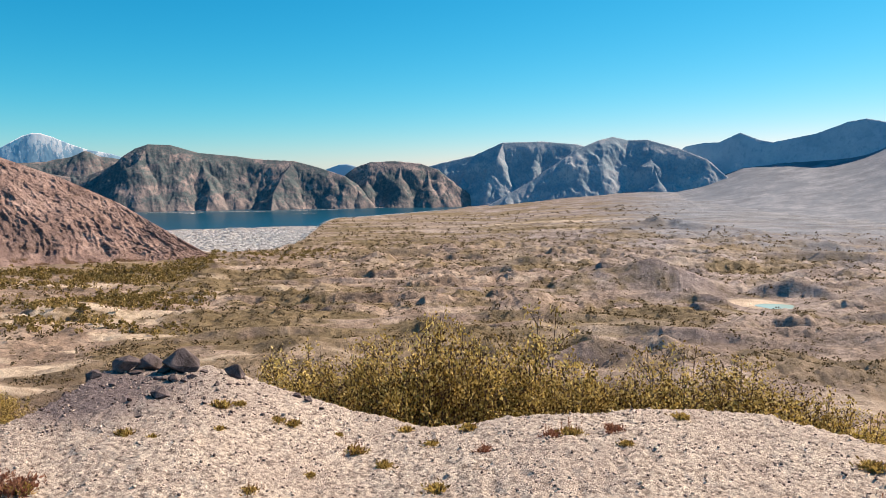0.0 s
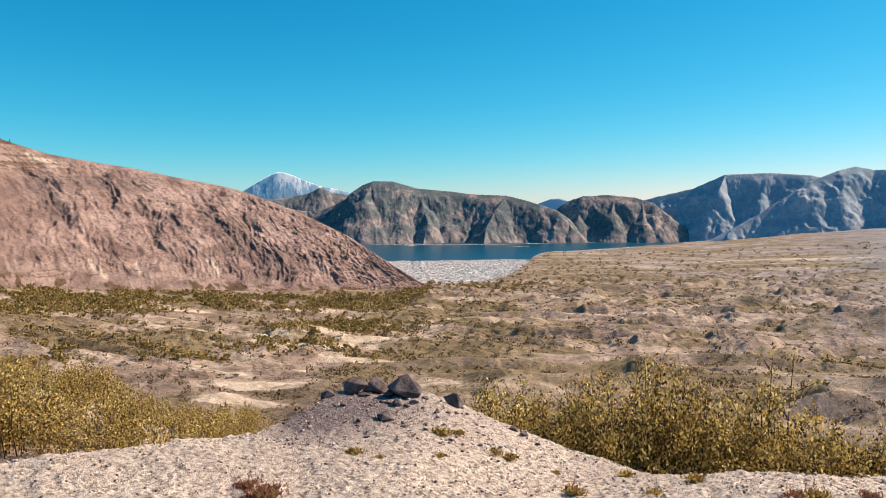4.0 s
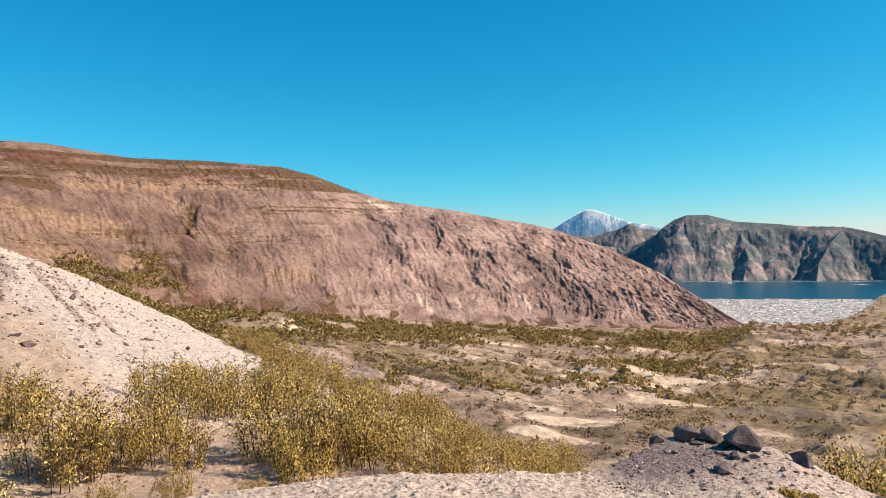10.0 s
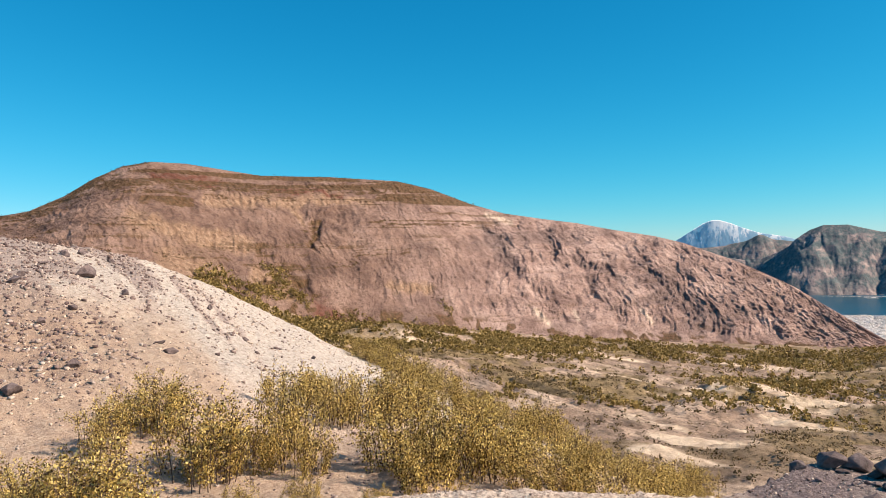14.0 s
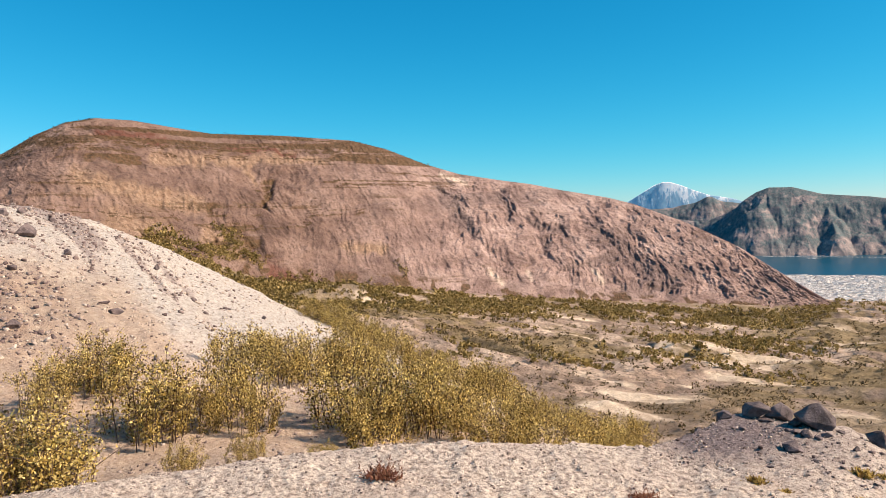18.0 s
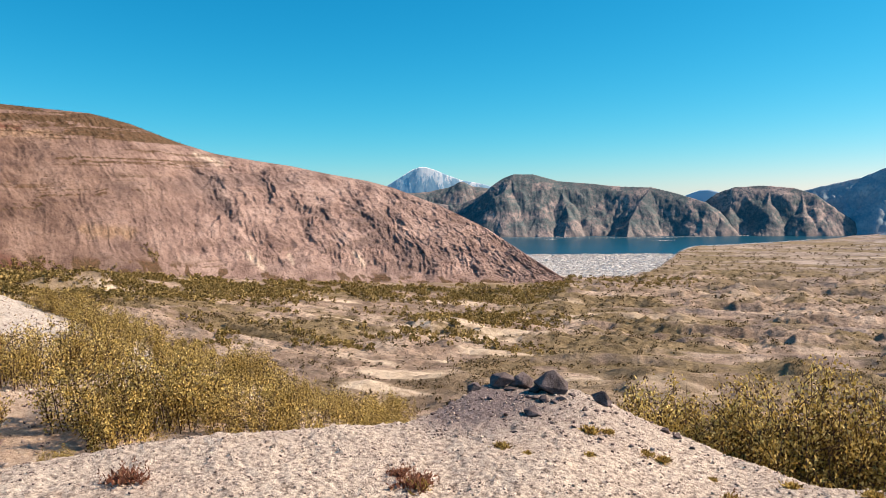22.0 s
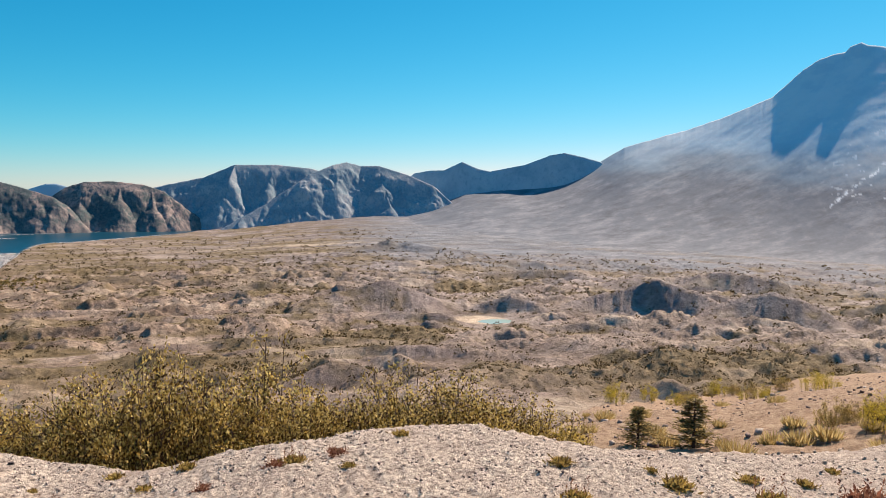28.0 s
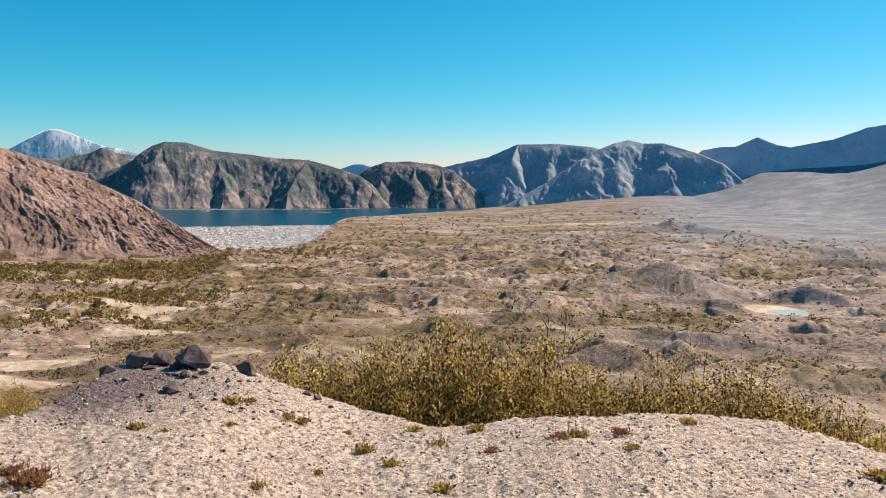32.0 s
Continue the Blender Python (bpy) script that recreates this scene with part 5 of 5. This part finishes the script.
TREE = make_tree(5, 3.0)
TREE.matrix_basis = Matrix.Translation(lay(-58.5, 15.5))
for az, r, turn, size in ((-60.2, 15.8, 70, 1.05), (-57.3, 16.2, 160, 0.85), (-62.0, 15.0, 250, 1.1), (-56.6, 16.8, 200, 0.62)):
    copy_thing(TREE, Matrix.Translation(lay(az, r)) @ pose(0, 0, 0, 0, 0, turn) @ Matrix.Scale(size, 4))


def make_fir(seed):
    rng = np.random.default_rng(seed)
    root = new("fir_tree")
    part("trunk", tubes([[(Vector((0, 0, -0.05)), 0.025), (Vector((0, 0, 0.5)), 0.014), (Vector((0, 0, 1.0)), 0.003)]], 6), M_BARK, root)
    c, d, s, arms = [], [], [], []
    for tier in range(15):
        z = 0.06 + 0.86 * (tier / 14) ** 0.9
        arm = 0.34 * (1 - z) ** 0.85 + 0.03
        for k in range(7):
            a = rng.uniform(0, 6.28)
            way = np.array([math.cos(a), math.sin(a), 0.22])
            length = arm * rng.uniform(0.75, 1.1)
            arms.append([(Vector((0, 0, z)), 0.006), (Vector(tuple(way * length)) + Vector((0, 0, z)), 0.002)])
            for j in range(16):
                f = rng.uniform(0.1, 1)
                c.append(np.array([0, 0, z]) + way * length * f)
                side = np.cross(way, [0, 0, 1]) * rng.choice((-1, 1))
                d.append(way * 0.7 + side * 0.8 + rng.normal(size=3) * 0.25)
                s.append(0.075 * (1.15 - 0.5 * f))
    part("branch_frame", tubes(arms, 3), M_BARK, root)
    part("crown", blades(c, d, s, rng, 0.3), M_NEEDLE, root)
    return tagged(root, "small dark young fir tree in dry grass", "tree", "young firs")


FIR = make_fir(8)
place(FIR, Matrix.Translation(lay(-40.2, 12.5)) @ Matrix.Diagonal((1.45, 1.45, 0.86, 1)))
place(FIR, Matrix.Translation(lay(-36.2, 12.0)) @ pose(0, 0, 0, 0, 0, 80) @ Matrix.Diagonal((1.1, 1.1, 0.68, 1)))
for az, r, s in ((46.45, 1985, 9.0), (58.3, 1860, 6.0), (60.5, 1850, 5.0), (54.0, 1900, 5.0)):
    x, y = spot(az, r)
    el = {46.45: 4.08, 58.3: 6.42, 60.5: 6.46, 54.0: 6.15}[az]
    place(FIR, Matrix.Translation((x, y, EYE + r * math.tan(radians(el)) - 1.0)) @ Matrix.Scale(s, 4))


# ---- low plants on the knoll ----
def make_tuft(seed, stalks, mat, stalk_mat, label):
    rng = np.random.default_rng(seed)
    root = new("mat_plant")
    n = 420
    heads = rng.normal(size=(9, 2)) * np.array([0.15, 0.11])
    pick = heads[rng.integers(0, 9, n)] + rng.normal(size=(n, 2)) * 0.11
    a = np.arctan2(pick[:, 1], pick[:, 0]) + rng.normal(size=n) * 0.9
    c = np.column_stack([pick, rng.uniform(0, 0.07, n)])
    d = np.stack([np.cos(a) * 0.6, np.sin(a) * 0.6, rng.uniform(0.1, 1.3, n)], 1) + rng.normal(size=(n, 3)) * 0.5
    part("leaf_mat", blades(c, d, rng.uniform(0.08, 0.22, n), rng, 0.32), mat, root)
    if stalks:
        for k in range(stalks):
            c, d, s = [], [], []
            p = np.array([rng.normal() * 0.25, rng.normal() * 0.2, 0.02])
            high = rng.uniform(0.25, 0.6)
            for j in range(9):
                c.append(p + np.array([0, 0, high * j / 9]))
                d.append(np.array([rng.normal() * 0.5, rng.normal() * 0.5, 0.8]))
                s.append(0.08)
            part("flower_stalk", blades(c, d, s, rng, 0.45), stalk_mat, root)
    return tagged(root, label, "plant", "low plants on the knoll")


TUFTS = [make_tuft(1, 0, M_TUFT, M_RED, "low yellow-green mat plant on pumice sand"), make_tuft(2, 7, M_TUFT, M_RED, "yellow-green mat plant with dry russet flower stalks"), make_tuft(3, 10, M_RED, M_RED, "russet dried plant clump on pumice sand")]
# azimuth, angle, size, kind
LOW = ((24.0, -18.8, 0.2, 0), (17.2, -17.6, 0.26, 0), (17.4, -19.2, 0.2, 0), (13.1, -19.0, 0.2, 0), (7.0, -21.7, 0.26, 1), (4.7, -22.7, 0.2, 0), (0.9, -21.2, 0.2, 0), (2.9, -20.1, 0.24, 0), (0.4, -24.4, 0.2, 0), (10.6, -23.2, 0.12, 0), (15.1, -23.7, 0.2, 1), (30.7, -21.4, 0.26, 1), (-3.4, -21.6, 0.2, 2), (-10.1, -20.1, 0.26, 1), (-2.1, -20.0, 0.2, 0), (-14.5, -20.6, 0.14, 0), (-13.4, -19.6, 0.16, 2), (-18.4, -18.3, 0.2, 0), (8.3, -20.3, 0.16, 0), (51.9, -19.2, 0.34, 2), (32.2, -20.6, 0.2, 2), (22.1, -19.2, 0.16, 0), (15.8, -17.6, 0.2, 0), (31.1, -21.3, 0.28, 2), (11.8, -19.4, 0.18, 0), (-31.2, -20.0, 0.24, 0), (-40.0, -20.6, 0.3, 0), (-44.9, -19.5, 0.3, 0), (-46.4, -20.6, 0.3, 1), (-55.2, -18.2, 0.3, 0), (-59.7, -18.2, 0.34, 0), (-32.6, -22.1, 0.26, 1), (-8.7, -20.3, 0.22, 2), (-52.6, -19.4, 0.32, 2), (-48.5, -19.1, 0.2, 0), (-38, -19.8, 0.2, 0), (-57, -16.8, 0.26, 1), (-50, -18.0, 0.24, 0))
rt = random.Random(3)
for az, el, size, kind in LOW:
    m = Matrix.Translation(lay(az, reach(az, el), -0.005)) @ pose(0, 0, 0, 0, 0, rt.uniform(0, 360)) @ Matrix.Scale(size * rt.uniform(0.6, 0.95), 4)
    place(TUFTS[kind], m)


# ---- scrub and thickets of the plain, driftwood ----
def clumps(name, label, places, mat, seed, blade_count, category="scrub"):
    """Ragged low bushes, each a dome of blades. places: x, y, z, width, height."""
    rng = np.random.default_rng(seed)
    p = np.repeat(np.asarray(places), blade_count, axis=0)
    n = len(p)
    a, up = rng.uniform(0, 6.28, n), rng.uniform(0, 1, n)
    rad = np.sqrt(rng.uniform(0, 1, n)) * np.sqrt(1 - 0.75 * up * up)
    c = np.stack([p[:, 0] + np.cos(a) * rad * p[:, 3] * 0.5, p[:, 1] + np.sin(a) * rad * p[:, 3] * 0.5, p[:, 2] + up * p[:, 4] * 0.75], 1)
    d = np.stack([np.cos(a) * 0.5, np.sin(a) * 0.5, rng.uniform(0.1, 1.0, n)], 1) + rng.normal(size=(n, 3)) * 0.4
    return tagged(part(name, blades(c, d, p[:, 4] * rng.uniform(0.22, 0.5, n), rng, 0.95), mat), label, category, kind="stuff")


def candidates(n, el0, el1, az0, az1, seed):
    rng = np.random.default_rng(seed)
    az, el = rng.uniform(az0, az1, n), rng.uniform(el0, el1, n)
    r = np.clip(-float(EYE - base_floor(1500)) / np.tan(np.radians(el)), 420, 4200)
    z, m = ground_height(az, r)
    x, y = spot(az, r)
    return az, r, x, y, z, m, rng


az, r, x, y, z, m, rng = candidates(75000, -22, -3.4, -62, 66, 5)
rf = line(az, FAR, 1)
ok = (rng.uniform(0, 1, len(az)) / (0.3 + 0.7 * np.maximum(smooth(r, 800, 1050), smooth(np.abs(az - 9), 8, 13))) < 0.03 + 0.05 * smooth(r, 600, 900) + 0.06 * (az > 12) * (r < 1500) + 0.42 * m["veg"] ** 1.5 + 0.42 * smooth(r, 1200, 1700) * (az < 15)) & (m["pale"] < 0.3) & (z > LAKE_Z + 0.5) & (r < rf * 0.97) & ~((r > 2700) & (az < -18))
w = (2.6 + 5.5 * rng.uniform(0, 1, len(az)) ** 2) * np.interp(r, (400, 1500, 4000), (0.75, 1.4, 2.3))
places = np.stack([x, y, z - 0.2, w, w * rng.uniform(0.45, 0.85, len(az))], 1)
scrub = clumps("scrub", "brown-green low scrub dotting the debris plain", places[ok], M_SCRUB, 6, 15)
az, r, x, y, z, m, rng = candidates(60000, -15, -5.2, 8, 68, 15)
rf = line(az, FAR, 1)
belt = smooth(r, rf - 420, rf - 170) * (1 - smooth(r, rf - 30, rf + 10)) * smooth(az, 11, 17)
grove = np.exp(-(((az - 29.3) / 3.6) ** 2 + ((r - 700) / 55) ** 2)) * 1.5 + np.exp(-(((az - 23.5) / 4) ** 2 + ((r - 1150) / 70) ** 2)) + np.exp(-(((az - 12.5) / 5) ** 2 + ((r - 1900) / 130) ** 2))
ok = (rng.uniform(0, 1, len(az)) < 0.95 * belt * smooth(fbm(x / 60, y / 60, 4, 91), -0.4, 0.05) + 0.6 * grove + 0.10 * smooth(fbm(x / 70, y / 40, 4, 92), 0.05, 0.3) * (r < 1300) * smooth(az, 17, 22)) & (z > LAKE_Z + 0.5)
w = rng.uniform(3.5, 8, len(az))
thicket = clumps("thicket", "olive-green alder thickets along the ridge foot", np.stack([x, y, z - 0.3, w, w * rng.uniform(0.8, 1.5, len(az))], 1)[ok], M_GREEN, 16, 20)


def driftwood(name, label, az, r, length, seed):
    """Floating logs: eight-cornered tapered prisms."""
    rng = np.random.default_rng(seed)
    n = len(az)
    x, y = spot(az, r)
    a = rng.normal(math.pi / 2, 0.7, n) + np.radians(az)
    d = np.stack([np.sin(a), -np.cos(a), np.zeros(n)], 1) * (length * rng.uniform(0.5, 1.2, n))[:, None] * 0.5
    wv = np.stack([np.cos(a), np.sin(a), np.zeros(n)], 1) * (rng.uniform(0.6, 1.2, n) * length / 16)[:, None]
    up = np.zeros((n, 3))
    up[:, 2] = rng.uniform(0.3, 0.75, n) * length / 16
    c = np.stack([x, y, np.full(n, LAKE_Z - 0.1)], 1)
    v = np.stack([c - d - wv, c - d + wv, c - d + wv * 0.6 + up, c - d - wv * 0.6 + up, c + d - wv * 0.7, c + d + wv * 0.7, c + d + wv * 0.4 + up * 0.8, c + d - wv * 0.4 + up * 0.8], 1).reshape(-1, 3)
    q = np.array([[0, 4, 5, 1], [1, 5, 6, 2], [2, 6, 7, 3], [3, 7, 4, 0], [0, 1, 2, 3], [4, 7, 6, 5]])
    faces = (np.arange(n)[:, None, None] * 8 + q[None]).reshape(-1, 4)
    return tagged(part(name, mesh_arrays(name, v, faces), M_LOG), label, "logs", kind="stuff")


rng = np.random.default_rng(77)
az, r = rng.uniform(7.5, 21.5, 15000), rng.uniform(2080, 3080, 15000)
outer = np.interp(az, (7.5, 10, 13, 18, 21.5), (2750, 3080, 3060, 3030, 3000)) + 40 * fbm(az * 1.3, r / 300, 3, 5)
inner = np.interp(az, (7.5, 9, 11, 13, 17.5, 21.5), (2480, 2400, 2180, 2090, 2130, 2100))
ok = (r < outer) & (r > inner)
driftwood("log_raft", "bleached white floating log raft at the lake's edge", az[ok], r[ok], np.full(ok.sum(), 20.0), 78)
a2 = rng.uniform(-1, 22, 1500)
r2 = np.interp(a2, (-3, 0, 3, 5.5, 8, 12, 22), (4640, 4600, 4490, 4430, 4320, 4170, 4205)) + rng.normal(size=1500) * 7
a3 = rng.uniform(0, 10.3, 900)
r3 = line(a3, SHORE, 1) + rng.normal(size=900) * 14
a4, r4 = np.concatenate([rng.normal(18.9, 0.25, 50), rng.normal(10.4, 0.3, 60)]), np.concatenate([rng.normal(4080, 20, 50), rng.normal(3960, 18, 60)])
driftwood("driftwood", "pale driftwood logs lining the lake shore", np.concatenate([a2, a3, a4]), np.concatenate([r2, r3, r4]), np.full(2510, 17.0), 79)


# ---- bushes on the ridge ----
count = len(ridge.data.vertices)
spots, cover = np.zeros(count * 3), np.zeros(count)
ridge.data.vertices.foreach_get("co", spots)
ridge.data.attributes["veg"].data.foreach_get("value", cover)
spots = spots.reshape(-1, 3)
az = np.degrees(np.arctan2(-spots[:, 0], spots[:, 1]))
seen = (az > 17) & (az < 84) & (np.hypot(spots[:, 0], spots[:, 1]) < line(az, ((16, 2000), (20, 2000), (24, 2100), (33, 2150), (50, 1950), (70, 1750), (95, 1700)), 1) + 4)
ok = seen & (rng.uniform(0, 1, count) < 0.003 + 0.011 * smooth(az, 40, 50) + 0.16 * cover ** 2)
w = 2.2 + 4.8 * rng.uniform(0, 1, ok.sum()) ** 2
bushes = np.column_stack([spots[ok] - np.array([0, 0, 0.4]), w, w * rng.uniform(0.45, 0.75, ok.sum())])
clumps("bushes", "russet-brown low bushes scattered over the bare ridge", bushes, M_BUSH, 26, 8)
el = np.degrees(np.arctan2(spots[:, 2] - EYE, np.hypot(spots[:, 0], spots[:, 1])))
damp = on_lines(az, el, ((67, -0.6, 61.5, -2.5, 0.5), (62.2, -0.4, 59.4, -3.2, 0.45), (57.5, -4.4, 51, -5.4, 0.35), (49, -3.9, 48.6, -4.5, 0.25)), 451, 0.6)
ok = seen & (rng.uniform(0, 1, count) < 0.30 * damp ** 2)
w = rng.uniform(4, 9, ok.sum())
clumps("gully_thicket", "dense dark green alder thickets in the ridge's damp gullies", np.column_stack([spots[ok] - np.array([0, 0, 0.5]), w, w * rng.uniform(0.8, 1.2, ok.sum())]), M_GREEN, 28, 16)
